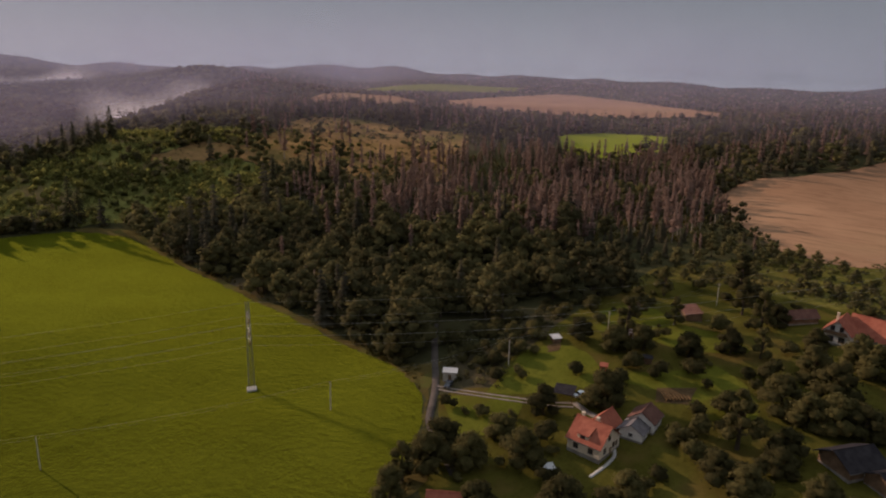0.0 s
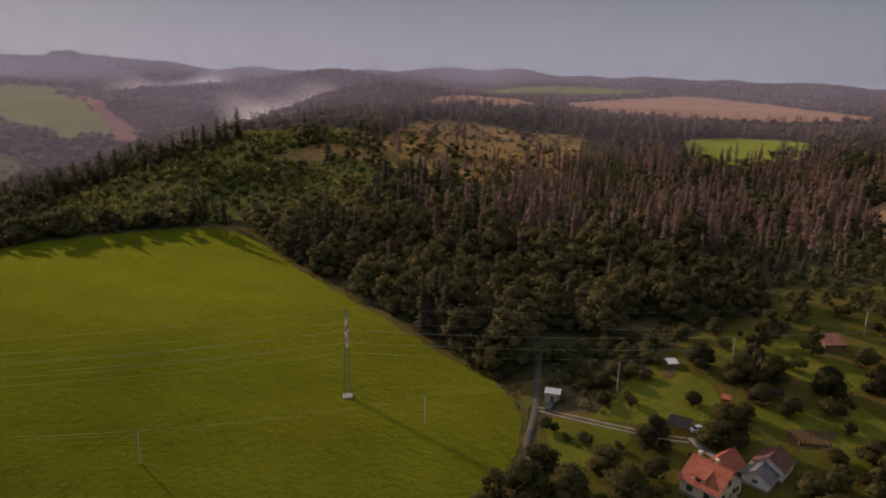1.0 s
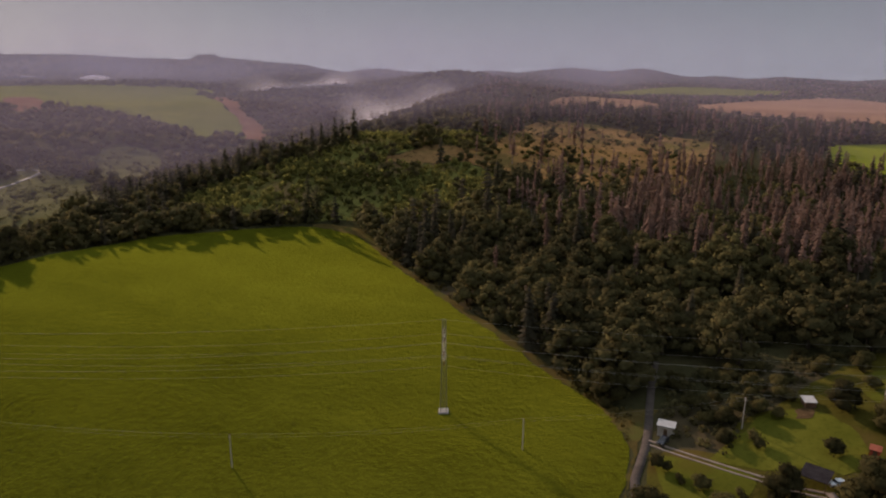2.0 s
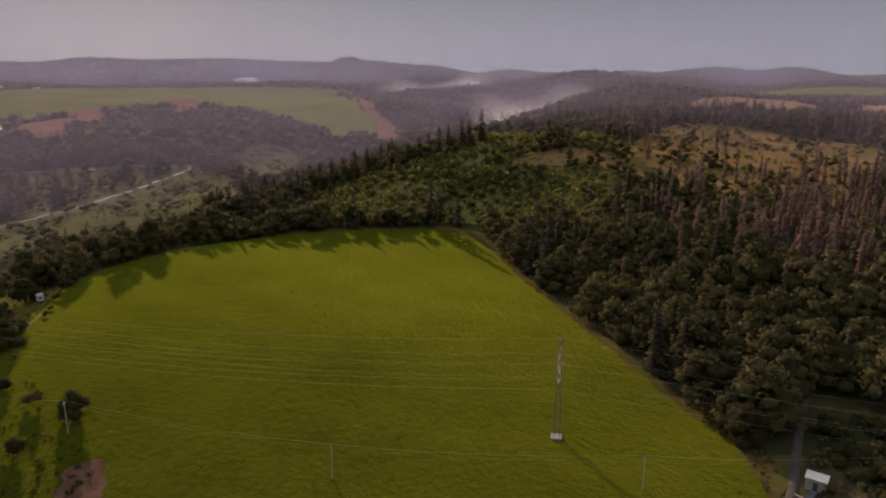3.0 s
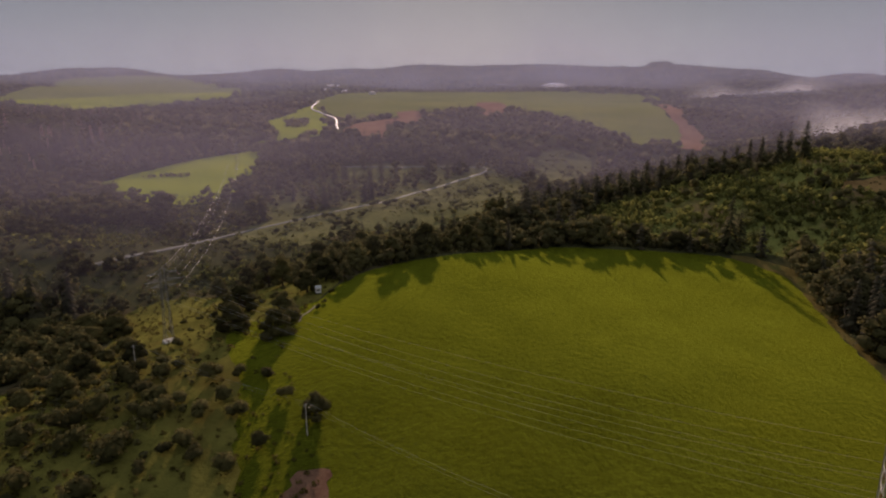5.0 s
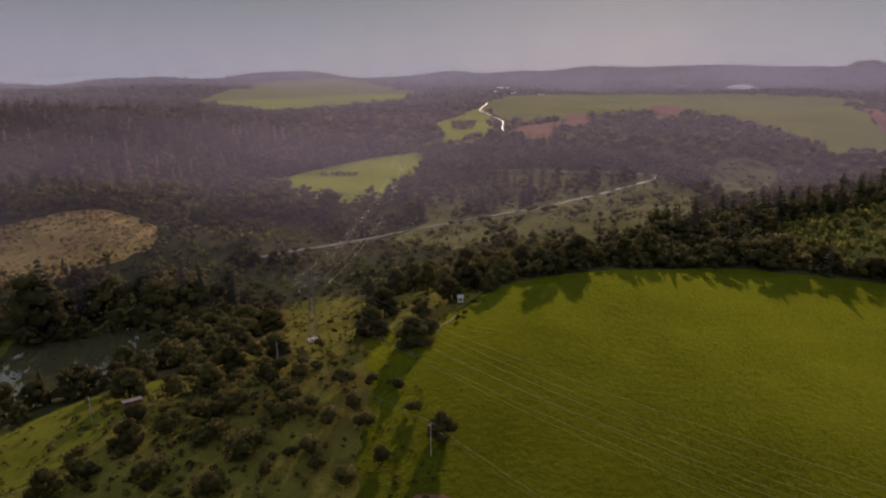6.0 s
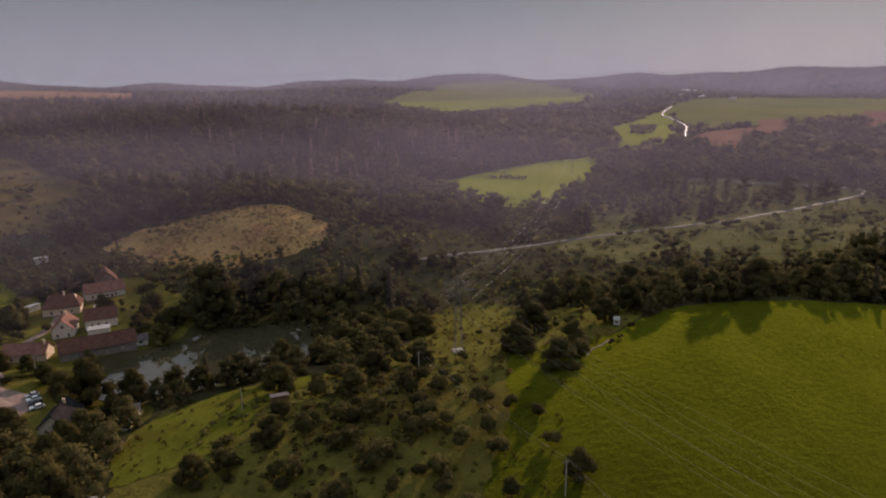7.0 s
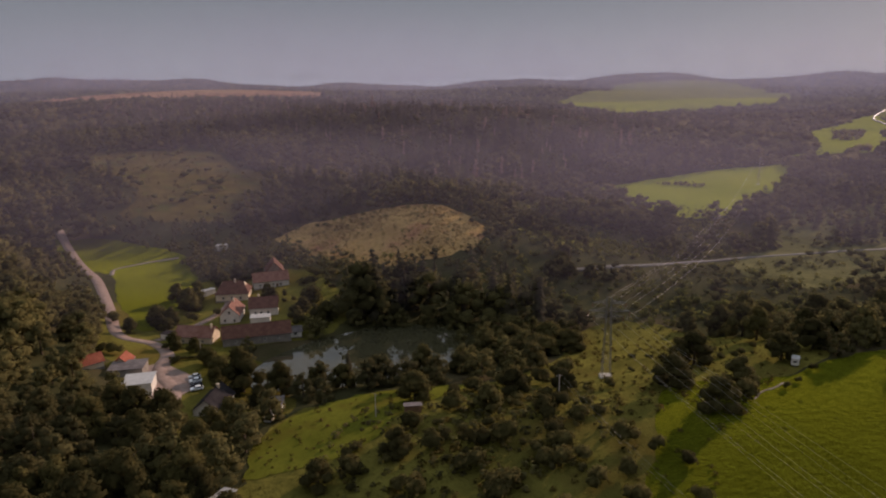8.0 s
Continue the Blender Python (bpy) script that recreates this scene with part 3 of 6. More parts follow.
LANE = [(171, 173), (163, 165), (150, 151), (138, 138), (130, 131), (123, 124), (112, 104)]
TRACK = [(138, 138), (141, 130), (145, 121), (149, 114), (153, 107.5), (157, 102.5)]
VALLEY_ROAD = [(-196, 346), (-193, 357), (-188, 398), (-186, 440), (-176, 490), (-160, 522), (-130, 588), (-110, 660), (-84, 762), (-63, 835), (-68, 858), (-104, 840), (-155, 812), (-213, 790), (-245, 784)]
FAR_ROAD = [(-320, 1060), (-337, 1101), (-372, 1200), (-415, 1299), (-480, 1400), (-525, 1470), (-569, 1627)]
VILLAGE_ROAD = [(-440, 142), (-372, 147), (-300, 143), (-250, 138), (-232, 147), (-215, 148), (-199, 141), (-182, 141), (-160, 132), (-130, 112)]
VILLAGE_LANE = [(-236, 149), (-247, 165), (-262, 184), (-275, 192), (-300, 198)]
ribbon("lane", LANE, 2.2, M["asphalt"], 0.2, "narrow grey asphalt lane leading into the wood", "road")
for side in (-0.8, 0.8):      # two worn wheel lines with grass between them
    ribbon("track", [(x + 0.87 * side, y + 0.48 * side) for x, y in TRACK], 0.6, M["gravel"], 0.2, "pale gravel wheel line of a drive to a carport", "track", 2.0)
ribbon("house_drive", [(158, 103), (157, 98), (157, 91)], 1.8, M["gravel"], 0.2, "pale gravel drive beside the house", "track", 2.0)
ribbon("valley_road", VALLEY_ROAD, 3.6, M["damp_road"], 0.5, "wet road winding through the valley", "road", 8.0)
ribbon("far_road", FAR_ROAD, 2.8, M["wet_road"], 1.5, "shiny wet road on the far slope", "road", 12.0)
ribbon("village_road", VILLAGE_ROAD, 5.2, M["paving"], 0.25, "pale village road", "road", 3.0)
ribbon("village_lane", VILLAGE_LANE, 3.6, M["paving"], 0.25, "pale lane between the village houses", "road", 3.0)
ribbon("meadow_track", [(-352, 155), (-369, 160), (-365, 173), (-358, 192)], 2.4, M["gravel"], 0.3, "pale farm track across the village meadow", "track", 3.0)
ribbon("dirt_path", [(-43, 248), (-44, 253), (-43, 257), (-43, 262)], 0.55, M["gravel"], 0.2, "pale dirt path at the meadow's edge", "path", 1.0)
ribbon("garden_path", [(135, 82), (142, 82), (147, 83), (152, 88)], 0.9, M["concrete"], 0.2, "concrete garden path beside the house", "path", 1.0)

pond_me = bpy.data.meshes.new("pond")
pb = bmesh.new()
pb.faces.new([pb.verts.new((x, y, -7.6)) for x, y in smooth_line(POND + [POND[0]], 3)[:-1]])
bmesh.ops.triangulate(pb, faces=pb.faces[:])
pb.to_mesh(pond_me)
pond_me.materials.append(M["water"])
tagged(new("pond", pond_me), "still pond reflecting the pale sky", "pond", kind="structure")

# ---- trees ----
def ico(sub=1):
    b = bmesh.new()
    bmesh.ops.create_icosphere(b, subdivisions=sub, radius=1)
    b.verts.ensure_lookup_table()
    v = np.array([q.co[:] for q in b.verts])
    f = np.array([[q.index for q in p.verts] for p in b.faces])
    b.free()
    return v, f


ICO1, ICO2 = ico(1), ico(2)


def gather(parts):
    vs, fs, ms, n = [], [], [], 0
    for v, f, m in parts:     # stems face away from the axis
        vs.append(v if v.shape[1] == 6 else np.hstack([v, (v * (1, 1, 0) + (0, 0, 0.01)) / np.linalg.norm(v * (1, 1, 0) + (0, 0, 0.01), axis=1)[:, None]]))
        fs.append(np.asarray(f) + n)
        ms.append(np.full(len(f), m))
        n += len(v)
    return np.concatenate(vs), np.concatenate(fs), np.concatenate(ms)


def tube(points, radii, sides=6):
    """A tapered limb along points."""
    v, f = [], []
    for k, (p, r) in enumerate(zip(points, radii)):
        p = np.array(p, float)
        d = np.array(points[min(k + 1, len(points) - 1)], float) - np.array(points[max(k - 1, 0)], float)
        d /= np.linalg.norm(d) + 1e-9
        u = np.cross(d, (0.3, 1, 0.2))
        u /= np.linalg.norm(u) + 1e-9
        w = np.cross(d, u)
        for s in range(sides):
            a = 2 * math.pi * s / sides
            v.append(p + r * (math.cos(a) * u + math.sin(a) * w))
    for k in range(len(points) - 1):
        for s in range(sides):
            a, b = k * sides + s, k * sides + (s + 1) % sides
            f += [(a, b, a + sides), (b, b + sides, a + sides)]
    return np.array(v), np.array(f)


def rounded(d, centre):
    """The way the crown's skin faces: out of its lump, out of the tree, and up."""
    n = d + 0.5 * np.array((centre[0], centre[1], 0)) / 0.26 + (0, 0, 0.45)
    return n / np.linalg.norm(n, axis=1)[:, None]


def leaf_cards(rng, centre, radius, count, size, squash=0.85):
    """Small bent leaf clumps on and in a lump of the crown."""
    d = rng.normal(size=(count, 3))
    d /= np.linalg.norm(d, axis=1)[:, None]
    d[:, 2] = np.where(d[:, 2] < -0.5, -d[:, 2], d[:, 2])
    p = centre + d * radius * (1, 1, squash) * rng.uniform(0.7, 1.16, (count, 1))
    n = d + rng.normal(0, 0.3, (count, 3))
    n /= np.linalg.norm(n, axis=1)[:, None]
    u = np.cross(n, rng.normal(size=(count, 3)))
    u /= np.linalg.norm(u, axis=1)[:, None]
    w = np.cross(n, u)
    s = size * rng.uniform(0.6, 1.35, (count, 1))
    v = np.stack([p - u * s, p - w * s * 0.7 + n * s * 0.25, p + u * s, p + w * s * 0.7 + n * s * 0.15], 1).reshape(-1, 3)
    v = np.hstack([v, np.repeat(rounded(0.75 * d + 0.35 * n, centre), 4, axis=0)])
    k = np.arange(count)[:, None] * 4
    return v, np.concatenate([k + [0, 1, 2], k + [0, 2, 3]])


def lump(rng, centre, radius, form=ICO1, squash=0.85, wob=0.16):
    v, f = form
    q = v * (1 + rng.normal(0, wob, (len(v), 1)))
    return np.hstack([centre + q * radius * (1, 1, squash), rounded(v, centre)]), f


def broadleaf(seed, lumps, cards, size, form, trunk_sides=6, slim=1.0, low=0.3, core=0.74):
    """A broad-leaved tree one metre high and about 0.8 wide: crown and trunk apart."""
    rng = np.random.default_rng(seed)
    crown, wood = [], []
    wood.append((*tube([(0, 0, -0.03), (0.01, 0, 0.15), (rng.normal(0, 0.02), rng.normal(0, 0.02), 0.45), (0, 0, 0.75)], (0.035, 0.026, 0.018, 0.006), trunk_sides), 0))
    for k in range(lumps):
        a = k * 2.4 + rng.uniform(0, 0.8)
        top = k / max(1, lumps - 1)
        reach = slim * 0.26 * (1.05 - 0.85 * top ** 2) * rng.uniform(0.75, 1.2)
        c = np.array((math.cos(a) * reach, math.sin(a) * reach, low + 0.14 + (0.46 - 0.5 * (low - 0.3)) * top + rng.normal(0, 0.03)))
        rad = slim * rng.uniform(0.15, 0.22) * (1.12 - 0.3 * top)
        crown.append((*lump(rng, c, rad * core, form), 0))
        crown.append((*leaf_cards(rng, c, rad, cards, size), 0))
        if trunk_sides > 4:
            wood.append((*tube([(0, 0, 0.16 + 0.3 * top), tuple(c * (0.5, 0.5, 0.8)), tuple(c)], (0.014, 0.009, 0.003), 4), 0))
    return gather(crown), gather(wood)


def conifer(seed, tiers, arms, dead=0.0, thin=1.0, light=False, withered=False):
    """A spruce one metre high: drooping sprays in tiers round a straight stem."""
    rng = np.random.default_rng(seed)
    wood = gather([(*tube([(0, 0, -0.02), (0, 0, 0.5), (0, 0, 0.98)], (0.017, 0.011, 0.002), 4), 0)])
    v, f = [], []
    for t in range(tiers):
        h = 0.13 + 0.85 * (t / tiers) ** 0.92
        reach = thin * 0.2 * (1.06 - h) ** 0.8 + 0.012
        if withered:
            h = 0.3 + 0.69 * t / tiers
            reach = thin * 0.12 * (1.08 - h) ** 0.4 * rng.uniform(0.6, 1.25)
        for k in range(arms):
            if rng.random() < dead:
                continue
            a = 2 * math.pi * (k + 0.5 * (t % 2)) / arms + rng.normal(0, 0.18)
            r = reach * rng.uniform(0.65, 1.2)
            d, s = np.array((math.cos(a), math.sin(a), 0)), np.array((-math.sin(a), math.cos(a), 0))
            w = r * (0.42 if dead < 0.3 else 0.22) * rng.uniform(0.7, 1.2)
            drop = 0.35 * r * rng.uniform(0.6, 1.4)
            n = len(v)
            z = np.array((0, 0, 1.0))
            if light:
                v += [z * (h + 0.05), d * r * 0.7 + s * w * 1.2 + z * (h - drop * 0.6), d * r + z * (h - drop), d * r * 0.7 - s * w * 1.2 + z * (h - drop * 0.6)]
                f += [(n, n + 1, n + 2), (n, n + 2, n + 3)]
                continue
            v += [z * (h + 0.035), d * r * 0.55 + s * w + z * (h - drop * 0.5), d * r + z * (h - drop), d * r * 0.55 - s * w + z * (h - drop * 0.5), d * r * 0.5 + z * (h + 0.02 - drop * 0.1)]
            f += [(n, n + 1, n + 4), (n + 1, n + 2, n + 4), (n + 2, n + 3, n + 4), (n + 3, n, n + 4)]
    v, f = np.array(v), np.array(f)
    lie = v * (1, 1, 0) / (np.linalg.norm(v[:, :2], axis=1)[:, None] + 0.05) + (0, 0, 0.75)
    fn = np.cross(v[f[:, 1]] - v[f[:, 0]], v[f[:, 2]] - v[f[:, 0]])
    f = np.where(((fn * lie[f[:, 0]]).sum(1) < 0)[:, None], f[:, ::-1], f)
    return (np.hstack([v, lie / np.linalg.norm(lie, axis=1)[:, None]]), f, np.zeros(len(f), int)), wood


def bush(seed, cards, size, form):
    rng = np.random.default_rng(seed)
    parts = []
    for k in range(3):
        c = np.array((rng.normal(0, 0.2), rng.normal(0, 0.2), 0.42 + 0.1 * k))
        rad = rng.uniform(0.3, 0.42)
        parts.append((*lump(rng, c, rad * 0.74, form), 0))
        parts.append((*leaf_cards(rng, c, rad, cards, size), 0))
    return gather(parts)


NEAR_BROAD = [broadleaf(10 + k, 11 + k % 3, 80, 0.031, ICO2, low=(0.05, 0.0, 0.02)[k % 3]) for k in range(6)]
NEAR_SLIM = [broadleaf(30 + k, 9, 60, 0.026, ICO2, slim=0.62, low=0.04) for k in range(3)]
NEAR_BUSH = [bush(40 + k, 64, 0.075, ICO2) for k in range(3)]
NEAR_SPRUCE = [conifer(50 + k, 15, 10) for k in range(4)]
OLD_SPRUCE = [conifer(55 + k, 13, 8, dead=0.32, thin=1.15) for k in range(3)]
NEAR_DEAD = [conifer(60 + k, 15, 8, dead=0.4, withered=True) for k in range(3)]
HALF_BROAD = [broadleaf(65 + k, 10 + k % 2, 23, 0.039, ICO1, trunk_sides=3, core=0.66, low=(0.02, 0.06)[k % 2]) for k in range(6)]
MID_BROAD = [broadleaf(70 + k, 5, 12, 0.07, ICO1, core=0.76, trunk_sides=3, slim=1.15, low=0.06) for k in range(6)]
HALF_SPRUCE = [conifer(80 + k, 11, 7) for k in range(4)]
MID_SPRUCE = [conifer(84 + k, 8, 5, light=True, thin=1.1) for k in range(4)]
HALF_DEAD = [conifer(90 + k, 14, 8, dead=0.3, thin=1.0, withered=True) for k in range(4)]
MID_DEAD = [conifer(94 + k, 11, 6, dead=0.25, thin=1.0, light=True, withered=True) for k in range(4)]
MID_BUSH = [bush(100 + k, 10, 0.14, ICO1) for k in range(3)]
FAR_BROAD = [broadleaf(110 + k, 1, 7, 0.13, ICO1, core=0.9, trunk_sides=3, slim=1.9, low=0.12) for k in range(5)]
FAR_SPRUCE = [conifer(120 + k, 4, 4, thin=1.4, light=True) for k in range(4)]
FAR_DEAD = [conifer(130 + k, 4, 4, dead=0.1, thin=1.2, light=True) for k in range(4)]
LOW_FORM = (np.array([(1, 0, 0), (0.3, 0.95, 0.05), (-0.8, 0.6, 0), (-0.8, -0.6, 0.05), (0.3, -0.95, 0), (0.1, 0.1, 1.0), (0.55, 0.35, 0.62), (-0.5, 0.2, 0.7), (-0.1, -0.5, 0.66)], float),
            np.array([(0, 1, 6), (1, 7, 6), (1, 2, 7), (2, 3, 7), (3, 8, 7), (3, 4, 8), (4, 0, 8), (0, 6, 8), (6, 7, 5), (7, 8, 5), (8, 6, 5)]))


def plant_stuff(name, templates, mats, pts, sizes, widths, tint, label, seed, flat=True):
    """Joins many trees or bushes into one object."""
    rng = np.random.default_rng(seed)
    V, F, MI, T, L, n = [], [], [], [], [], 0
    pick = rng.integers(0, len(templates), len(pts))
    turn = rng.uniform(0, 2 * math.pi, len(pts))
    lean = rng.normal(0, 0.03, (len(pts), 2))
    for k, tpl in enumerate(templates):
        sel = np.where(pick == k)[0]
        if not len(sel):
            continue
        v, f, mi = tpl
        c, s = np.cos(turn[sel])[:, None], np.sin(turn[sel])[:, None]
        w, h = (sizes * widths)[sel][:, None], sizes[sel][:, None]
        x, y, z = v[None, :, 0], v[None, :, 1], v[None, :, 2]
        X = (c * x - s * y) * w + lean[sel, :1] * z * h + pts[sel, :1]
        Y = (s * x + c * y) * w + lean[sel, 1:] * z * h + pts[sel, 1:2]
        Z = z * h + pts[sel, 2:3]
        V.append(np.stack([X, Y, Z], -1).reshape(-1, 3))
        if v.shape[1] == 6:
            a, b = v[None, :, 3], v[None, :, 4]
            L.append(np.stack([c * a - s * b, s * a + c * b, np.repeat(v[None, :, 5], len(sel), 0)], -1).reshape(-1, 3))
        F.append((f[None] + (np.arange(len(sel)) * len(v))[:, None, None]).reshape(-1, 3) + n)
        MI.append(np.tile(mi, len(sel)))
        T.append(np.repeat(tint[sel], len(v)))
        n += len(sel) * len(v)
    if V:
        me = tri_mesh(name, np.concatenate(V), np.concatenate(F), mats, np.concatenate(MI), np.concatenate(T), flat=flat and not L, lie=np.concatenate(L) if L else None)
        tagged(new(name, me), label, "trees", kind="stuff")


def with_wood(pairs):
    """Crown and stem in one template, the stem on the second material."""
    return [gather([(c[0], c[1], 0), (w[0], w[1], 1)]) for c, w in pairs]


OPEN = [MEADOW, VERGE, LANE_VERGE, ORCHARD, GARDENS, BRIGHT, WHEAT_NEAR, WHEAT_FAR, WHEAT_STRIP, PLATEAU, PLATEAU_EAST, BARE_NEAR, BARE_MID, BARE_STRIP, BARE_EDGE, VALLEY_PASTURE, UPPER_PASTURE, HILL_PASTURE, VILLAGE_MEADOW, WEST_WHEAT, POND]
LINES = [(LANE, 4.5), (TRACK, 3), (VALLEY_ROAD, 9), (FAR_ROAD, 16), (VILLAGE_ROAD, 6), (VILLAGE_LANE, 4)]


def near_line(x, y, line, dist):
    ok = np.zeros(len(x), bool)
    for px, py in smooth_line(line, dist):
        ok |= (x - px) ** 2 + (y - py) ** 2 < dist * dist
    return ok


def spots(cell, r0, r1, seed, a0=4, a1=183):
    """Uneven points over the land in view between two distances."""
    rng = np.random.default_rng(seed)
    n = int(r1 / cell) + 1
    gx, gy = np.meshgrid(np.arange(-n, n + 1) * cell, np.arange(-n, n + 1) * cell)
    gx, gy = gx.ravel() + rng.uniform(-0.48, 0.48, gx.size) * cell, gy.ravel() + rng.uniform(-0.48, 0.48, gy.size) * cell
    r, az = np.hypot(gx, gy), np.degrees(np.arctan2(gy, gx))
    az = np.where(az < -100, az + 360, az)
    ok = (r > r0) & (r <= r1) & (az > a0) & (az < a1)
    x, y = gx[ok] + 30, gy[ok] + 45
    bare = inside(x, y, VILLAGE)
    for poly in OPEN:
        bare |= inside(x, y, poly)
    for line, dist in LINES:
        bare |= near_line(x, y, line, dist)
    return x[~bare], y[~bare], rng


def patchy(x, y, scale, seed=0.0):
    """Slow variation over the land, 0 to 1."""
    u, v = x / scale + seed, y / scale - seed
    return 0.5 + 0.25 * (np.sin(u * 2.1 + 1.7 * np.sin(v * 1.3)) + np.sin(v * 2.6 + 1.4 * np.sin(u * 1.9 + 1)))


SLOPE_SCRUB = [(-60, 400), (-96, 350), (-130, 312), (-190, 300), (-330, 420), (-330, 560), (-260, 600), (-190, 520), (-165, 440), (-114, 420), (-102, 464), (-62, 462), (-40, 488), (0, 494), (0, 640), (50, 640), (50, 540), (-5, 460)]
SPRUCE_ROW = [(-10, 440), (60, 462), (120, 500), (190, 560), (180, 600), (90, 545), (-25, 482)]
POND_WOOD = [(-207, 220), (-193, 250), (-166, 267), (-150, 300), (-200, 330), (-260, 285), (-262, 245)]
LANE_SCRUB = [(137, 133), (142, 138), (150, 147), (161, 158), (169, 161), (180, 157), (191, 153), (207, 150), (221, 141), (200, 138), (178, 133), (160, 131), (152, 123), (147, 119)]
HEATH_FRINGE = [(235, 362), (232, 332), (290, 300), (370, 312), (440, 365), (500, 430), (520, 490), (449, 430), (404, 405), (345, 350), (285, 350)]
PLANTATION = [(250, 158), (278, 142), (330, 160), (298, 183), (262, 178)]
CREST_BACK = [(-175, 300), (-146, 300), (-100, 318), (-62, 312), (-60, 350), (-150, 350)]
MEADOW_WOOD = [(-440, 165), (-300, 185), (-300, 240), (-440, 235)]
VALLEY_COPSE = [(-245, 612), (-228, 640), (-206, 734), (-230, 803), (-289, 795), (-305, 745), (-262, 665)]
PASTURE_FOOT = [(-340, 540), (-258, 532), (-235, 470), (-300, 440), (-350, 490)]
POND_BANK = [(-212, 218), (-193, 250), (-166, 267), (-150, 285), (-168, 291), (-200, 276), (-226, 245)]
ROAD_SIDE = [(-194, 372), (-186, 440), (-160, 520), (-110, 660), (-63, 835), (-20, 830), (-70, 640), (-95, 500), (-120, 430), (-140, 345)]
RIDGE_BACK = [(118, 498), (170, 507), (215, 600), (300, 640), (260, 760), (170, 700), (120, 560)]
GREY_WOOD = [(-430, 430), (-420, 560), (-480, 760), (-700, 1150), (-1150, 1250), (-1500, 900), (-1400, 300), (-700, 330), (-560, 420)]


def kinds(x, y, rng):
    """What grows there: 0 broad-leaved, 1 spruce, 2 dead spruce, 3 young scrub, 4 nothing."""
    n = len(x)
    any_of = lambda p: rng.random(n) < p
    k = np.where(any_of(0.10 + 0.35 * (patchy(x, y, 90) > 0.66)), 1, 0)
    r = np.hypot(x - 30, y - 45)
    az = np.degrees(np.arctan2(y - 45, x - 30))
    k = np.where((az < 62) & (r > 450), np.where(any_of(0.35), 1, np.where(any_of(0.45), 2, 0)), k)
    k = np.where((az < 62) & (r < 330), np.where((r > 245) & any_of(0.08), 2, np.where((k == 1) & any_of(0.6), 0, k)), k)
    k = np.where(inside(x, y, GREY_WOOD), np.where(any_of(0.62), 1, np.where(any_of(0.3), 2, 0)), k)
    k = np.where((az > 105) & (r < 420) & (k > 0) & any_of(0.9), 0, k)
    k = np.where(inside(x, y, DEAD_WOOD), np.where(any_of(np.where(patchy(x, y, 38, 7.0) > 0.36, 0.78, 0.3)), 2, np.where(any_of(0.35), 1, 0)), k)
    k = np.where(inside(x, y, SPRUCE_ROW), np.where(any_of(0.7), 1, 0), k)
    for poly, fill in ((YOUNG_WOOD, 0.92), (HEATH, 0.10), (KNOLL, 0.0), (VALLEY_CLEARING, 0.2), (FAR_CLEARING, 0.2), (WEST_CLEARING, 0.25)):
        k = np.where(inside(x, y, poly), np.where(any_of(fill), 3, 4), k)
    east = inside(x, y, SCRUB_EAST)
    k = np.where(east, np.where(any_of(0.5), 0, np.where(any_of(0.6), 3, 4)), k)
    k = np.where(inside(x, y, PLANTATION), 1, k)
    k = np.where(inside(x, y, LANE_SCRUB), 4, k)
    k = np.where(inside(x, y, VALLEY_COPSE) | inside(x, y, PASTURE_FOOT), 0, k)
    heath = inside(x, y, HEATH)
    k = np.where(heath & (patchy(x, y, 42, 5.0) > 0.7) & any_of(0.55), 3, k)
    k = np.where(heath & any_of(0.05 + 0.16 * (patchy(x, y, 60, 1.0) > 0.68)), 2, k)
    k = np.where(heath & (k == 3) & any_of(0.12), 0, k)
    k = np.where(inside(x, y, YOUNG_WOOD) & any_of(0.04), 0, k)
    up_road = inside(x, y, VALLEY_CLEARING) & (x < np.interp(y, [440, 522, 660, 835], [-186, -160, -110, -63]))
    k = np.where(up_road & any_of(0.3), np.where(any_of(0.6), 0, 1), k)
    k = np.where(inside(x, y, POND_WOOD), np.where(any_of(0.45), 1, 0), k)
    scrub = inside(x, y, SLOPE_SCRUB)
    clump = patchy(x, y, 34, 3.0) + 0.5 * patchy(x, y, 15, 1.0)
    k = np.where(scrub & ~inside(x, y, PASTURE_FOOT), np.where((clump > 0.95) & ~inside(x, y, ROAD_SIDE), np.where(any_of(0.9), 0, 1), np.where(any_of(0.5), 3, 4)), k)
    return k


def grown(x, y):
    """How tall the trees stand, beside full-grown ones: lower round the village, the orchard and the open slopes."""
    az, r = np.degrees(np.arctan2(y - 45, x - 30)), np.hypot(x - 30, y - 45)
    g = np.where((az > 95) & (r < 450), 0.62, 1.0)
    g = np.where((r > 900) & (az < 60), 0.8, g)
    g = np.where((r > 1700) & (az < 60), 0.5, g)
    g = np.where((x > 250) & (az < 30) & (r < 370), 0.5, g)
    g = np.where(inside(x, y, SLOPE_SCRUB), 0.78, g)
    g = np.where(inside(x, y, SPRUCE_ROW), 0.95, g)
    g = np.where(inside(x, y, POND_WOOD), 0.5, g)
    g = np.where(inside(x, y, POND_BANK), 1.35, g)
    g = np.where(inside(x, y, RIDGE_BACK), 0.4, g)
    g = np.where(inside(x, y, HEATH_FRINGE), 0.45, g)
    g = np.where(inside(x, y, SCRUB_EAST), 0.36, g)
    g = np.where(inside(x, y, PLANTATION), 0.55, g)
    g = np.where(inside(x, y, CREST_BACK), 0.4, g)
    g = np.where(inside(x, y, MEADOW_WOOD), 0.4, g)
    g = np.where(inside(x, y, VALLEY_COPSE) | inside(x, y, PASTURE_FOOT), 1.1, g)
    return np.where((x < -200) & (y < 110), 1.0, g)


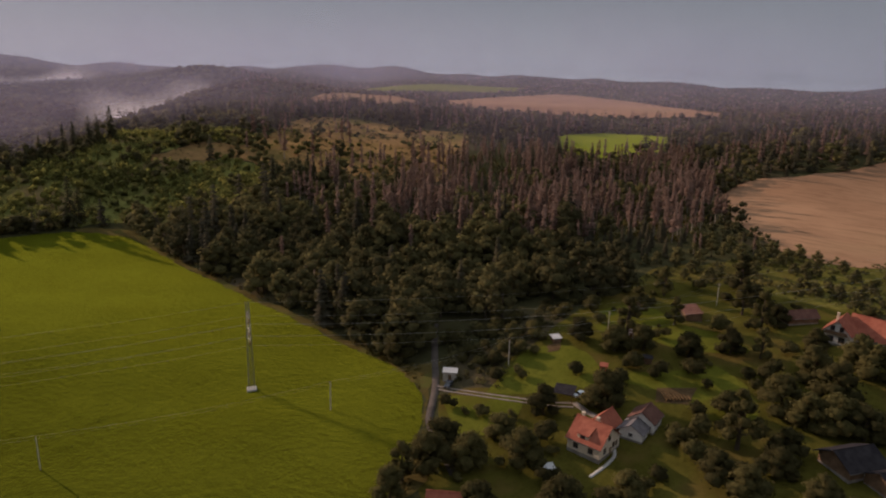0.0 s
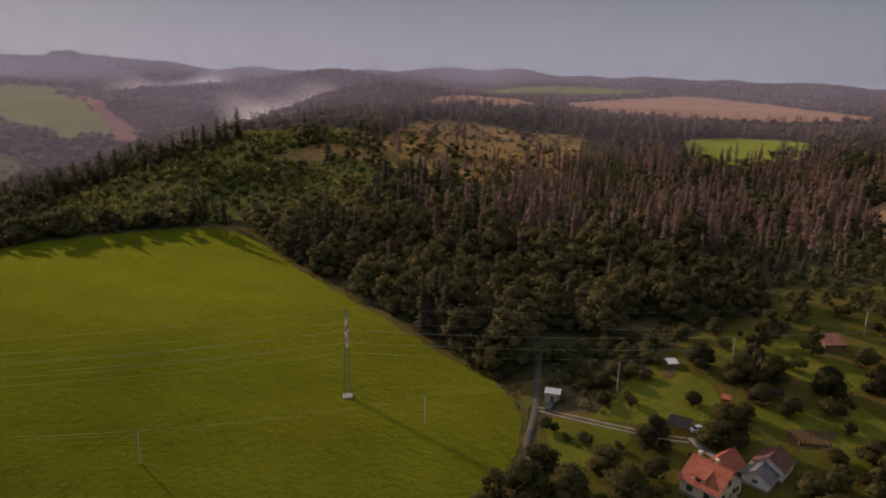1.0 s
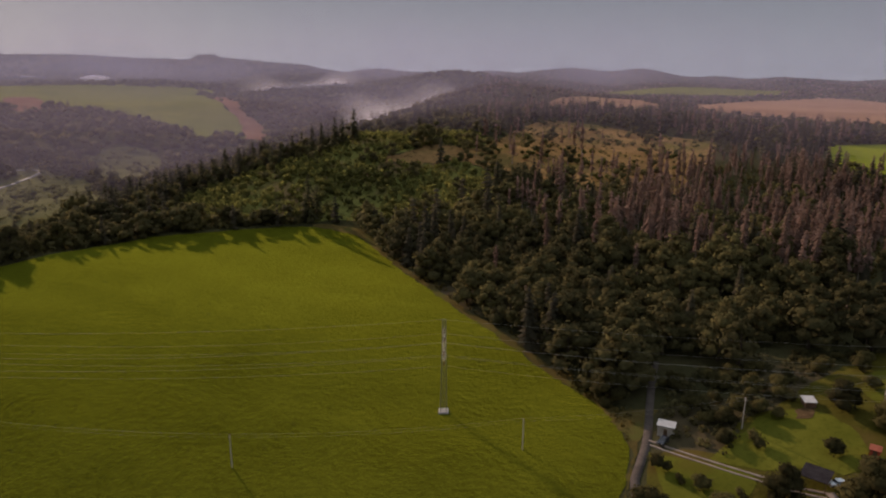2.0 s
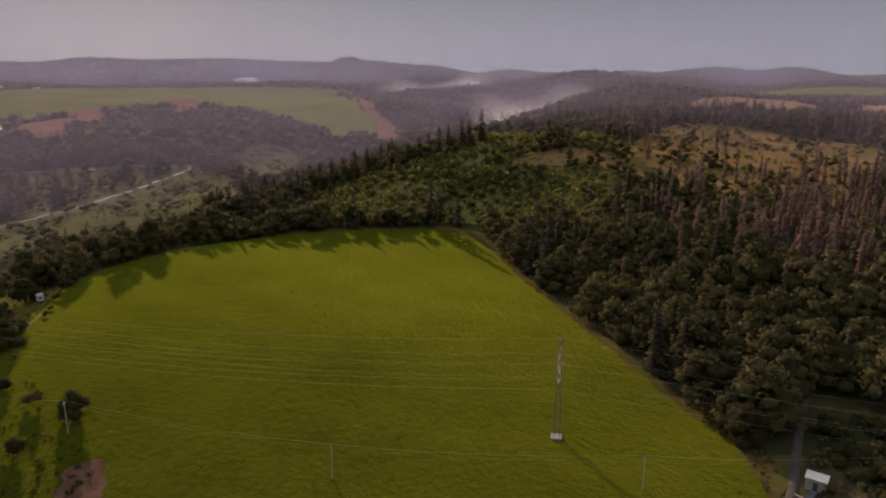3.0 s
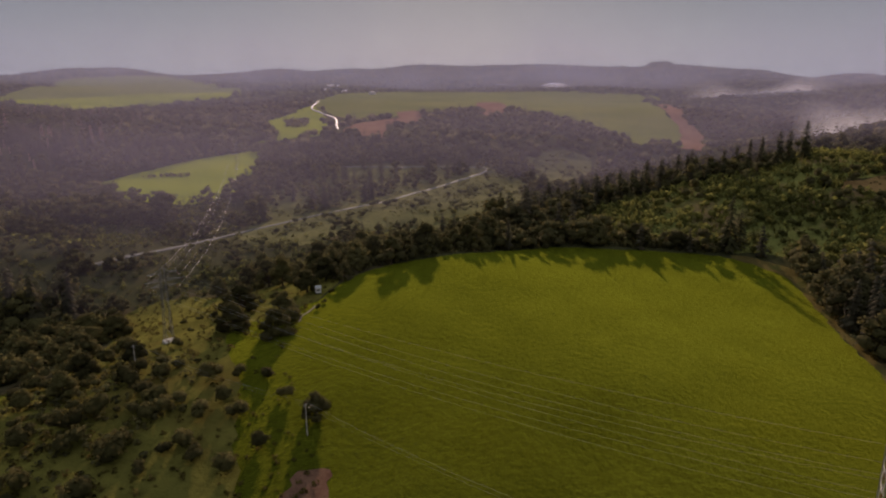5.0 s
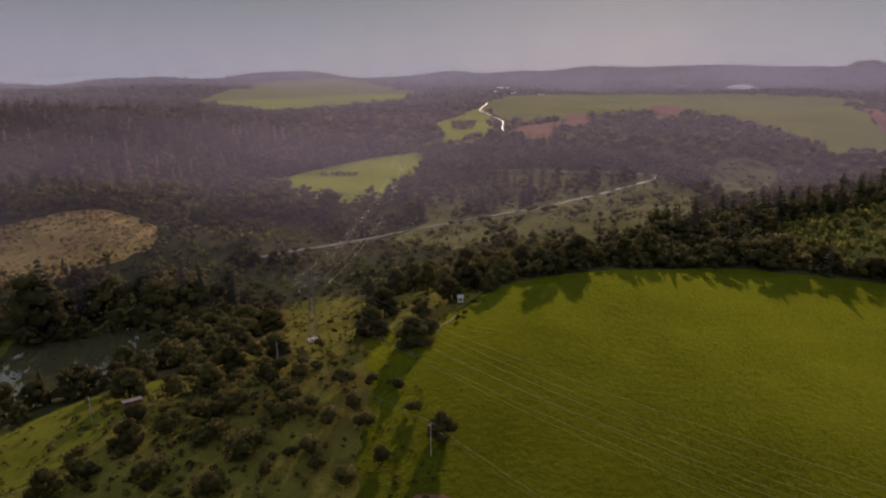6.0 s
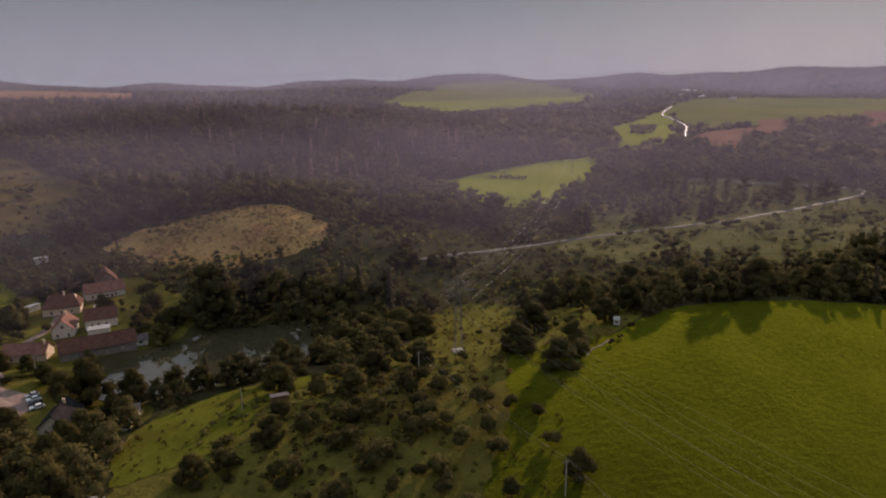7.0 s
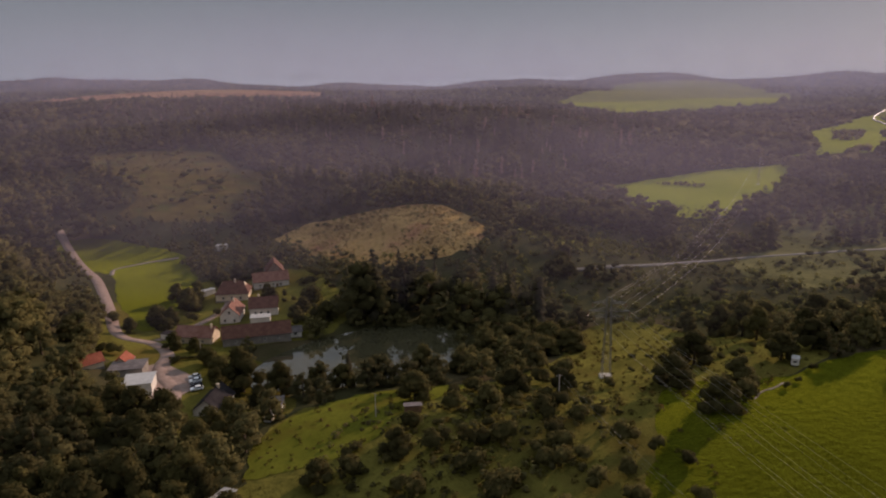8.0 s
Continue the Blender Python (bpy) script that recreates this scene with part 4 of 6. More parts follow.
def planted(cell, r0, r1, seed, tall, tpl, wide, flat=True):
    x, y, rng = spots(cell, r0, r1, seed)
    k = kinds(x, y, rng)
    z = height(x, y) - 0.1
    size = rng.uniform(0.66, 1.12, len(x)) * (0.82 + 0.4 * patchy(x, y, 48, 4.0)) * grown(x, y)
    tint = np.clip(0.5 * rng.random(len(x)) + 0.9 * patchy(x, y, 45, 2.0) - 0.2, 0, 1)
    tint = np.where((k == 3) & ~inside(x, y, YOUNG_WOOD), 0.35 * tint, tint)
    size = np.where(k == 2, size * rng.uniform(0.7, 1.2, len(x)), size)
    for kind, label, mat, stem in ((0, "mixed broad-leaved woodland with dense dark crowns", "wood_leaf", "bark"), (1, "dark green spruce woodland", "wood_needle", "bark"),
                                   (2, "reddish brown dead spruces standing in the wood", "wood_dead", "pale_bark"), (3, "light green young scrub and saplings", "scrub_leaf", "bark")):
        s = k == kind
        if s.any():
            plant_stuff(("broadleaf_wood", "spruce_wood", "dead_spruce_wood", "young_scrub")[kind], tpl[kind], [M[mat], M[stem]], np.column_stack([x, y, z])[s], size[s] * tall[kind], np.full(s.sum(), wide[kind]), tint[s], label, seed + kind, flat)


MB, MS, MD, MU = [q[0] for q in MID_BROAD], with_wood(MID_SPRUCE), with_wood(MID_DEAD), MID_BUSH
planted(9.0, 165, 320, 1, (17.5, 20, 20, 4.9), (with_wood(HALF_BROAD), with_wood(HALF_SPRUCE), with_wood(HALF_DEAD), MU), (1.12, 1.0, 0.9, 1.3))
planted(8.6, 320, 520, 2, (14, 19, 20, 4.6), (MB, MS, MD, MU), (1.15, 1.05, 1.0, 1.2))
planted(12.4, 520, 900, 3, (14, 19, 18, 5.0), (MB, [q[0] for q in MID_SPRUCE], [q[0] for q in MID_DEAD], MU), (1.3, 1.35, 1.25, 1.4))
planted(17.5, 900, 1700, 4, (14, 18, 17, 6.0), ([q[0] for q in FAR_BROAD], [q[0] for q in FAR_SPRUCE], [q[0] for q in FAR_DEAD], MU), (1.2, 1.6, 1.5, 1.6))
# more dead spruces stand close together in the worst of it
dx, dy, drng = spots(8.0, 165, 560, 12)
worst = inside(dx, dy, DEAD_WOOD) & (patchy(dx, dy, 38, 7.0) > 0.36) & (drng.random(len(dx)) < 0.5)
dx, dy = dx[worst], dy[worst]
plant_stuff("dead_spruce_wood", with_wood(MID_DEAD), [M["wood_dead"], M["pale_bark"]], np.column_stack([dx, dy, height(dx, dy) - 0.1]), drng.uniform(11, 23, len(dx)), np.full(len(dx), 1.0), drng.random(len(dx)), "pale brown dead spruces with thin crowns", 12)
LOWT = [(LOW_FORM[0] * (1, 0.8, 1), LOW_FORM[1], np.zeros(len(LOW_FORM[1]), int)), (LOW_FORM[0] * (0.7, 0.9, 1.25), LOW_FORM[1], np.zeros(len(LOW_FORM[1]), int))]
planted(36.0, 3300, 4800, 6, (7, 8, 7, 5.0), (LOWT, LOWT, LOWT, LOWT), (3.2, 2.6, 2.6, 3.2), False)
planted(27.0, 1700, 3300, 5, (8, 10, 9, 5.0), (LOWT, LOWT, LOWT, LOWT), (1.9, 1.4, 1.4, 2.0), False)


def low_bush(seed):
    rng = np.random.default_rng(seed)
    c = np.array((0, 0, 0.4))
    return gather([(*leaf_cards(rng, c, 0.42, 12, 0.21), 0), (np.hstack([LOW_FORM[0] * (0.22, 0.22, 0.4), rounded(LOW_FORM[0], c)]), LOW_FORM[1], 0)])


LOW_BUSH = [low_bush(140 + k) for k in range(5)]


def scrubland(poly, cell, fill, lo, hi, seed, label, mat="scrub_leaf", wide=1.2):
    """Low growth scattered over a stretch of land, in clusters."""
    rng = np.random.default_rng(seed)
    p = np.array(poly)
    gx, gy = np.meshgrid(np.arange(p[:, 0].min(), p[:, 0].max(), cell), np.arange(p[:, 1].min(), p[:, 1].max(), cell))
    x, y = gx.ravel() + rng.uniform(-0.5, 0.5, gx.size) * cell, gy.ravel() + rng.uniform(-0.5, 0.5, gy.size) * cell
    ok = inside(x, y, poly) & (rng.random(len(x)) < fill * (0.35 + 1.3 * patchy(x, y, 22, seed)))
    for line, dist in LINES:
        ok &= ~near_line(x, y, line, dist)
    x, y = x[ok], y[ok]
    size = rng.uniform(lo, hi, len(x)) * (0.6 + 0.8 * patchy(x, y, 35, seed + 1))
    plant_stuff("low_scrub", LOW_BUSH, [M[mat]], np.column_stack([x, y, height(x, y) - 0.05]), size, np.full(len(x), wide), rng.random(len(x)) * np.where(inside(x, y, YOUNG_WOOD) | (mat != "scrub_leaf"), 1.0, 0.35), label, seed)


scrubland(YOUNG_WOOD, 3.1, 0.72, 2.2, 5.6, 31, "bright green young trees and scrub on the hill", wide=0.8)
scrubland(HEATH, 5.0, 0.26, 0.7, 3.2, 32, "low scrub and bracken in the clearing", "wood_leaf", wide=1.5)
scrubland(SLOPE_SCRUB, 5.6, 0.62, 1.4, 4.2, 33, "mixed green scrub on the valley slope", wide=1.4)
scrubland(VALLEY_CLEARING, 6.5, 0.42, 1.0, 3.4, 34, "low olive scrub on pale rough grass", wide=1.5)
scrubland(FAR_CLEARING, 6.5, 0.4, 1.0, 3.0, 46, "low olive scrub on a misty slope", wide=1.5)
scrubland(DEAD_WOOD, 5.5, 0.6, 1.0, 3.5, 47, "brown undergrowth between dead spruces", "dry_tuft", wide=1.5)
scrubland(WEST_CLEARING, 6.0, 0.5, 0.8, 3.0, 35, "low scrub on the cleared hillside", "dry_tuft", wide=1.5)
scrubland(MEADOW, 5.0, 0.5, 0.12, 0.28, 40, "uneven tufts in the mown meadow", "meadow_tuft", wide=4.5)
scrubland([(-46, 290), (-40, 300), (-20, 322), (-4, 338), (20, 378), (42, 393), (85, 396), (116, 394), (116, 402), (80, 404), (36, 402), (10, 384), (-12, 345), (-32, 322), (-52, 300)], 2.6, 0.9, 1.5, 4.0, 39, "dense undergrowth at the meadow hedge", "wood_leaf", wide=1.3)
scrubland([(-391, 1029), (-372, 1064), (-436, 1232), (-450, 1162)], 9.0, 1.0, 5.0, 9.0, 50, "clump of dark trees in the upper pasture", "wood_leaf")
scrubland([(-374, 646), (-370, 656), (-334, 674), (-338, 664)], 4.0, 0.8, 2.5, 4.5, 41, "short hedge of bushes in the valley pasture", "wood_leaf")
scrubland([(-205, 222), (-186, 250), (-160, 262), (-150, 250), (-146, 210), (-142, 215), (-148, 268), (-188, 262), (-210, 226)], 2.6, 0.8, 1.5, 4.5, 42, "bushes round the pond", "wood_leaf")
scrubland(KNOLL, 2.1, 0.75, 0.4, 1.3, 36, "tufts of dry bracken on the knoll", "bracken", wide=2.0)
scrubland(KNOLL, 4.6, 0.42, 0.7, 2.2, 43, "green shrubs in the bracken of the knoll", wide=1.4)
scrubland([(-346, 190), (-364, 210), (-330, 226), (-316, 236), (-298, 226), (-294, 214), (-300, 200), (-300, 190), (-312, 190)], 3.2, 0.9, 2.0, 5.0, 44, "dark scrub behind the village", "wood_leaf")
scrubland([(-273, 226), (-256, 232), (-212, 218), (-205, 205), (-222, 206), (-240, 212), (-262, 222)], 3.2, 0.8, 1.5, 4.0, 45, "dark bushes between village and pond", "wood_leaf")
scrubland([(-122, 174), (-109, 201), (-96, 240), (-58, 219), (-54, 196), (-52, 177), (-64, 150), (-85, 140)], 3.4, 0.62, 0.7, 2.3, 52, "brambles and small shrubs on the rough slope", "wood_leaf", wide=1.5)
scrubland(LANE_VERGE, 1.6, 0.85, 0.5, 1.5, 51, "tall dry grass and weeds beside the lane", "dry_tuft", wide=1.2)
scrubland(SCRUB_EAST, 4.2, 0.7, 1.0, 3.6, 48, "olive bushes and young trees on rough grass", "wood_leaf", wide=1.3)
scrubland(LANE_SCRUB, 3.0, 0.8, 0.8, 3.0, 49, "brambles and saplings beside the lane", "wood_leaf", wide=1.4)
scrubland(ORCHARD, 3.0, 0.5, 0.4, 1.5, 37, "tufts and low brambles in rough grass", "dry_tuft", wide=1.6)
scrubland([(139, 150), (144, 150), (144, 200), (142, 260), (142, 330), (145, 372), (138, 372), (138, 260), (140, 200)], 2.0, 0.8, 0.5, 1.6, 38, "tall dry grass and weeds along the verge", "dry_tuft", wide=1.3)


def part(name, me, mat, parent, label=""):
    """Links a mesh or a bmesh as one part of a thing."""
    if not isinstance(me, bpy.types.Mesh):
        data = bpy.data.meshes.new(name)
        bmesh.ops.recalc_face_normals(me, faces=me.faces[:])
        me.to_mesh(data)
        me.free()
        me = data
    if mat and not me.materials:
        me.materials.append(mat)
    ob = new(name, me)
    ob.parent = parent
    if label:
        ob["label"] = label
    return ob


def thing(name, label, category, group="", at=(0, 0, 0), turn=0.0):
    ob = tagged(new(name), label, category, group)
    ob.matrix_world = pose(*at, 0, 0, turn)
    return ob


def tree_master(name, tpl, leaf, stem, label, category, group):
    ob = thing(name, label, category, group)
    part("crown", tri_mesh("crown", tpl[0][0][:, :3], tpl[0][1], [leaf], lie=tpl[0][0][:, 3:]), None, ob)
    part("trunk", tri_mesh("trunk", tpl[1][0][:, :3], tpl[1][1], [stem]), None, ob)
    return ob


def bush_master(tpl, leaf, label):
    me = tri_mesh("bush", tpl[0][:, :3], tpl[1], [leaf], lie=tpl[0][:, 3:])
    return tagged(new("bush", me), label, "bush", "bushes")


def set_down(master, used, x, y, tall, wide, rng):
    """Puts a copy of a tree on the ground; the master itself is used first."""
    m = Matrix.Translation((x, y, hz(x, y) - 0.05)) @ Matrix.Rotation(rng.uniform(0, 6.28), 4, "Z")
    ob = master if master.name not in used else copy_thing(master, Matrix())
    used.add(master.name)
    ob.matrix_basis = m @ Matrix.Diagonal((wide, wide, tall, 1))
    return ob


BROAD = [tree_master("broadleaf_tree", t, M["leaf"], M["bark"], "dark green broad-leaved tree with a dense rounded crown", "tree", "broad-leaved trees") for t in NEAR_BROAD]
SLIM = [tree_master("slender_tree", t, M["leaf"], M["bark"], "slender broad-leaved tree with a narrow crown", "tree", "slender trees") for t in NEAR_SLIM]
SPRUCE = [tree_master("spruce", t, M["needle"], M["bark"], "tall dark green spruce with drooping branches", "tree", "spruces") for t in NEAR_SPRUCE]
OLDS = [tree_master("old_spruce", t, M["needle"], M["bark"], "tall old spruce with a thin ragged crown", "tree", "old spruces") for t in OLD_SPRUCE]
DEADS = [tree_master("dead_spruce", t, M["wood_dead"], M["pale_bark"], "dead brown spruce with bare twigs", "tree", "dead spruces") for t in NEAR_DEAD]
BUSHES = [bush_master(t, M["leaf"], "low dark green bush in rough grass") for t in NEAR_BUSH]
used = set()


def tree_at(rng, x, y, wide, kind="broad", tall=None):
    if kind == "bush" or (kind == "auto" and wide < 7.6):
        return set_down(BUSHES[rng.integers(3)], used, x, y, tall or wide * 0.85, wide * 0.95, rng)
    if kind == "slim":
        return set_down(SLIM[rng.integers(3)], used, x, y, tall or wide * 2, (tall or wide * 2), rng)
    if kind == "spruce":
        return set_down(SPRUCE[rng.integers(4)], used, x, y, tall or 18, (tall or 18), rng)
    if kind == "dead":
        return set_down(DEADS[rng.integers(3)], used, x, y, tall or 18, (tall or 18), rng)
    return set_down(BROAD[rng.integers(6)], used, x, y, tall or wide * 1.08, wide * 1.3, rng)


ROAD_END_TREES = [(-201, 342, 9), (-192, 338, 8), (-208, 350, 9), (-186, 346, 7), (-198, 331, 9)]
GARDEN_TREES = [(161, 74, 6.5), (156, 68, 7), (153, 60, 9), (168, 62, 9.4), (192, 61, 11), (212, 84, 9), (191, 86, 7.2), (183, 93, 6.5), (201, 92, 9), (215, 76, 6), (223, 71, 5), (213, 60, 11), (206, 52, 12), (228, 53, 11), (226, 48, 11), (165, 51, 7.6), (172, 52, 9), (224, 94, 7.5), (243, 82, 8), (243, 94, 8), (235, 84, 8), (191, 47, 11), (189, 53, 10), (192, 41, 10)]
GARDEN_MORE = [(117, 113, 10), (109, 109, 11), (117, 104, 9.5), (131, 106, 8.5), (148, 106, 9), (140, 98, 7.5), (127, 96, 10), (123, 80, 7), (128, 72, 6), (163, 96, 11), (159, 97, 7), (197, 111, 9), (195, 104, 9), (188, 110, 9.5), (182, 100, 7), (168, 111, 5.5), (173, 99, 5.9), (170, 103, 4.5), (187, 122, 8.5), (182, 137, 5.5), (178, 141, 5.5), (155, 136, 5), (158, 132, 5), (170, 132, 5), (200, 138, 6), (215, 135, 6), (165, 134, 7)]
GARDEN_FILL = [(258, 96, 8), (265, 104, 9), (262, 60, 8), (240, 40, 10), (222, 40, 9), (205, 69, 7), (172, 25, 9), (150, 52, 10), (132, 70, 9), (118, 78, 10), (105, 90, 9), (215, 118, 7), (225, 122, 6), (240, 122, 7), (255, 116, 6), (198, 30, 9), (210, 30, 10), (180, 70, 8), (168, 72, 7), (174, 76, 6), (232, 66, 8), (218, 106, 6), (206, 104, 5), (160, 40, 8)]
ORCHARD_TREES = [(-52, 210, 6.4), (-76, 208, 6.9), (-96, 214, 9), (-92, 201, 8), (-86, 224, 8), (-116, 193, 10.2), (-63, 242, 10), (-50, 252, 9), (-46, 237, 9.6), (-52, 277, 9), (-50, 291, 10), (-90, 158, 7.5), (-87, 178, 6.5), (-74, 193, 7.5), (-68, 212, 5), (-46, 212, 4.3), (-37, 212, 4.4), (-110, 210, 6), (-91, 171, 7.8), (-94, 151, 7.6), (-58, 192, 7), (-47, 193, 5.5), (-18, 198, 7.6), (-37, 195, 5.1), (-29, 205, 4.5), (-78, 213, 6), (-45, 201, 5.3), (-79, 186, 7), (-100, 195, 7), (-63, 199, 6), (-70, 262, 11)]
ORCHARD_MORE = [(-45, 246, 7), (-59, 179, 7), (-45, 182, 6), (-72, 179, 6.5), (-28, 186, 5), (-96, 180, 7), (-32, 176, 6), (-103, 240, 7.4), (-98, 228, 7), (-107, 222, 7), (-118, 245, 7.5), (-78, 268, 8), (-75, 165, 7), (-60, 165, 6), (-50, 155, 6), (-84, 140, 7), (-66, 145, 7), (-30, 160, 5), (-95, 130, 8)]
POND_TREES = [(-172, 161, 14), (-161, 170, 10), (-146, 217, 10), (-152, 188, 8), (-147, 198, 9), (-155, 180, 8), (-144, 245, 13), (-147, 259, 14), (-141, 272, 14), (-129, 273, 12), (-139, 228, 10), (-253, 143, 6), (-264, 156, 8), (-272, 172, 10), (-150, 131, 12), (-157, 125, 12), (-167, 121, 9.5), (-184, 156, 5), (-150, 158, 8), (-132, 262, 11), (-136, 250, 11), (-146, 148, 8), (-138, 140, 9), (-128, 133, 10), (-118, 128, 10), (-140, 122, 11), (-155, 112, 11)]
EDGE_TREES = [(-53, 345, 12), (-20, 331, 12), (-5, 349, 11), (-12, 336, 6), (-40, 322, 10), (2, 362, 11), (17, 382, 12), (34, 397, 14), (52, 398, 14), (73, 402, 14), (92, 399, 12), (-70, 335, 12), (-58, 325, 10), (-86, 330, 11), (-60, 308, 9), (-72, 300, 10), (-50, 304, 7), (-84, 312, 11), (-96, 318, 11), (-32, 340, 10), (-100, 340, 13), (-115, 325, 8)]
grow = np.random.default_rng(5)
for x, y, w in GARDEN_TREES + GARDEN_MORE + GARDEN_FILL:
    tree_at(grow, x, y, w, "slim" if grow.random() < 0.12 else "auto")
for x, y, w in ROAD_END_TREES:
    tree_at(grow, x, y, w, "broad", w * 1.1)
for x, y, w in ORCHARD_TREES + ORCHARD_MORE:
    tree_at(grow, x, y, w, "auto")
for x, y, w in POND_TREES:
    tree_at(grow, x, y, w, "broad", w * (0.78 if y > 225 else 1.3))       # the copse above the pond is low and dense
VILLAGE_TREES = [(-274, 173, 10), (-294, 183, 7), (-254, 155, 7), (-260, 161, 8), (-282, 179, 8), (-300, 206, 9), (-303, 216, 10), (-233, 211, 7), (-241, 219, 9), (-216, 214, 9), (-221, 203, 6), (-187, 158, 8), (-199, 158, 7), (-266, 208, 6), (-296, 197, 8), (-290, 172, 9), (-249, 157, 6), (-256, 206, 7), (-228, 205, 6), (-305, 196, 8), (-222, 152, 7), (-214, 158, 6)]
for x, y, w in VILLAGE_TREES:
    tree_at(grow, x, y, w, "broad", w * 1.15)
for k in range(14):     # clipped hedge on the village green
    tree_at(grow, -208.5 + 0.22 * k, 147.5 + 0.9 * k, 1.5, "bush", 1.6)
for x, y, w in ((-41, 259, 2.0), (-41, 265, 1.7), (-42, 275, 2.2), (-41, 288, 1.8), (-40, 293, 2.4), (-39, 299, 2.1)):     # saplings along the meadow
    tree_at(grow, x, y, w, "bush", w * 1.1)
for x, y, w in EDGE_TREES:
    tree_at(grow, x, y, w, "broad", w * (0.8 if x > 10 else 1.28))      # a low hedge towards the young wood


def scatter(poly, count, seed, sizes, keep_off, tall=0.85):
    """Bushes at uneven distances inside a stretch of land, away from paths and buildings."""
    rng = np.random.default_rng(seed)
    p = np.array(poly)
    done = 0
    for _ in range(count * 12):
        x, y = rng.uniform(p[:, 0].min(), p[:, 0].max()), rng.uniform(p[:, 1].min(), p[:, 1].max())
        if done >= count:
            return
        if not inside(np.array([x]), np.array([y]), poly)[0] or inside(np.array([x]), np.array([y]), VILLAGE_MEADOW)[0] or inside(np.array([x]), np.array([y]), POND)[0] or any(math.hypot(x - a, y - b) < d for a, b, d in keep_off):
            continue
        w = rng.uniform(*sizes)
        set_down(BUSHES[rng.integers(3)], used, x, y, w * tall * rng.uniform(0.75, 1.2), w, rng)
        done += 1


BUILT = [(145, 88, 10), (154, 88, 9), (162, 90, 9), (158, 105, 7), (149, 114, 5), (144, 124, 5), (246, 62, 11), (249, 50, 14), (254, 74, 9), (178, 38, 12), (182, 86, 8), (177, 125, 6), (168, 118, 9), (182, 128, 4), (229, 106, 7), (139, 134, 6), (120, 118, 6), (175, 105, 4), (144, 138, 6), (141, 135, 6), (146, 130, 5)]
scatter([(100, 104), (129, 128), (152, 122), (178, 132), (232, 137), (265, 122), (270, 40), (200, 10), (120, 30)], 75, 21, (2.0, 6.0), BUILT)
scatter([(-71, 224), (-98, 285), (-112, 225), (-122, 200), (-100, 185), (-104, 150), (-80, 130), (-45, 150), (-35, 190), (-50, 215)], 70, 22, (2.0, 6.0), [(-107, 186, 6), (-86, 242, 7), (-114, 178, 3), (-60, 228, 8)], 0.7)
scatter(LANE_SCRUB, 54, 26, (2.2, 5.0), BUILT + [(144, 138, 6), (141, 136, 5)])
scatter(VILLAGE, 44, 25, (2.0, 6.0), [(-280, 215, 12), (-291, 222, 10), (-276, 195, 12), (-247, 184, 10), (-243, 197, 10), (-213, 182, 9), (-208, 193, 8), (-217, 172, 9), (-228, 163, 11), (-237, 155, 6), (-200, 131, 9), (-187, 132, 9), (-207, 131, 6), (-206, 121, 6), (-163, 148, 9), (-187, 146, 10), (-232, 191, 7), (-290, 187, 5), (-215, 147, 6), (-240, 143, 8), (-245, 163, 5), (-262, 184, 5), (-190, 141, 6)])
scatter([(-44, 290), (-60, 270), (-62, 240), (-85, 250), (-100, 290), (-70, 300)], 26, 23, (1.2, 3.0), [(-47, 275, 4)])
for x, y, h in ((116, 396, 29), (121, 399, 21), (-24, 342, 15), (8, 366, 13), (178, 509, 25), (168, 505, 21), (161, 500, 22), (152, 503, 20), (144, 497, 21), (137, 499, 18), (129, 494, 18), (120, 490, 16), (216, 360, 20), (213, 350, 19), (225, 346, 21), (228, 335, 18), (234, 331, 20), (270, 312, 22), (226, 500, 19), (-12, 468, 17), (-4, 473, 20), (3, 474, 18), (11, 480, 21), (17, 479, 18), (25, 485, 22), (31, 487, 19), (40, 492, 22), (46, 492, 20), (54, 497, 23), (61, 494, 20), (69, 497, 22), (76, 494, 19), (85, 500, 23), (94, 503, 20), (104, 503, 21)):
    set_down(OLDS[grow.integers(3)], used, x, y, h, h * grow.uniform(0.9, 1.2), grow)

# the wood nearest to the camera, tree by tree
wx, wy, wr = spots(6.8, 0, 165, 11, -20, 200)
wk = kinds(wx, wy, wr)
wk = np.where((wk == 2) & (wr.random(len(wx)) < 0.9), 0, wk)
wk = np.where((wx > 140) & (wx < 260) & (wy > 140) & (wr.random(len(wx)) < 0.85) & (wk < 3), 0, wk)
for x, y, k in zip(wx, wy, wk):
    r = math.hypot(x - 30, y - 45)
    if r < 60 or (x < 95 and y < 110 and x > -60):
        continue
    if k == 3:
        tree_at(wr, x, y, wr.uniform(4, 7), "bush")
    elif k == 0:
        w = wr.uniform(7.5, 11.5)
        if wr.random() < 0.15:
            tree_at(wr, x, y, 6, "slim", wr.uniform(12, 17))
        else:
            tree_at(wr, x, y, w, "broad", w * wr.uniform(1.2, 1.6))
    elif k == 1:
        tree_at(wr, x, y, 6, "spruce", wr.uniform(13, 20))
    elif k == 2:
        tree_at(wr, x, y, 6, "dead", wr.uniform(13, 19))

# ---- building blocks ----
def box(b, lo, hi, bevel=0.0):
    """An upright block between two corners, with worn edges."""
    r = bmesh.ops.create_cube(b, size=1)
    for v in r["verts"]:
        v.co = Vector([lo[i] + (v.co[i] + 0.5) * (hi[i] - lo[i]) for i in range(3)])
    if bevel:
        es = list({e for v in r["verts"] for e in v.link_edges})
        bmesh.ops.bevel(b, geom=es, offset=bevel, segments=1, affect="EDGES")


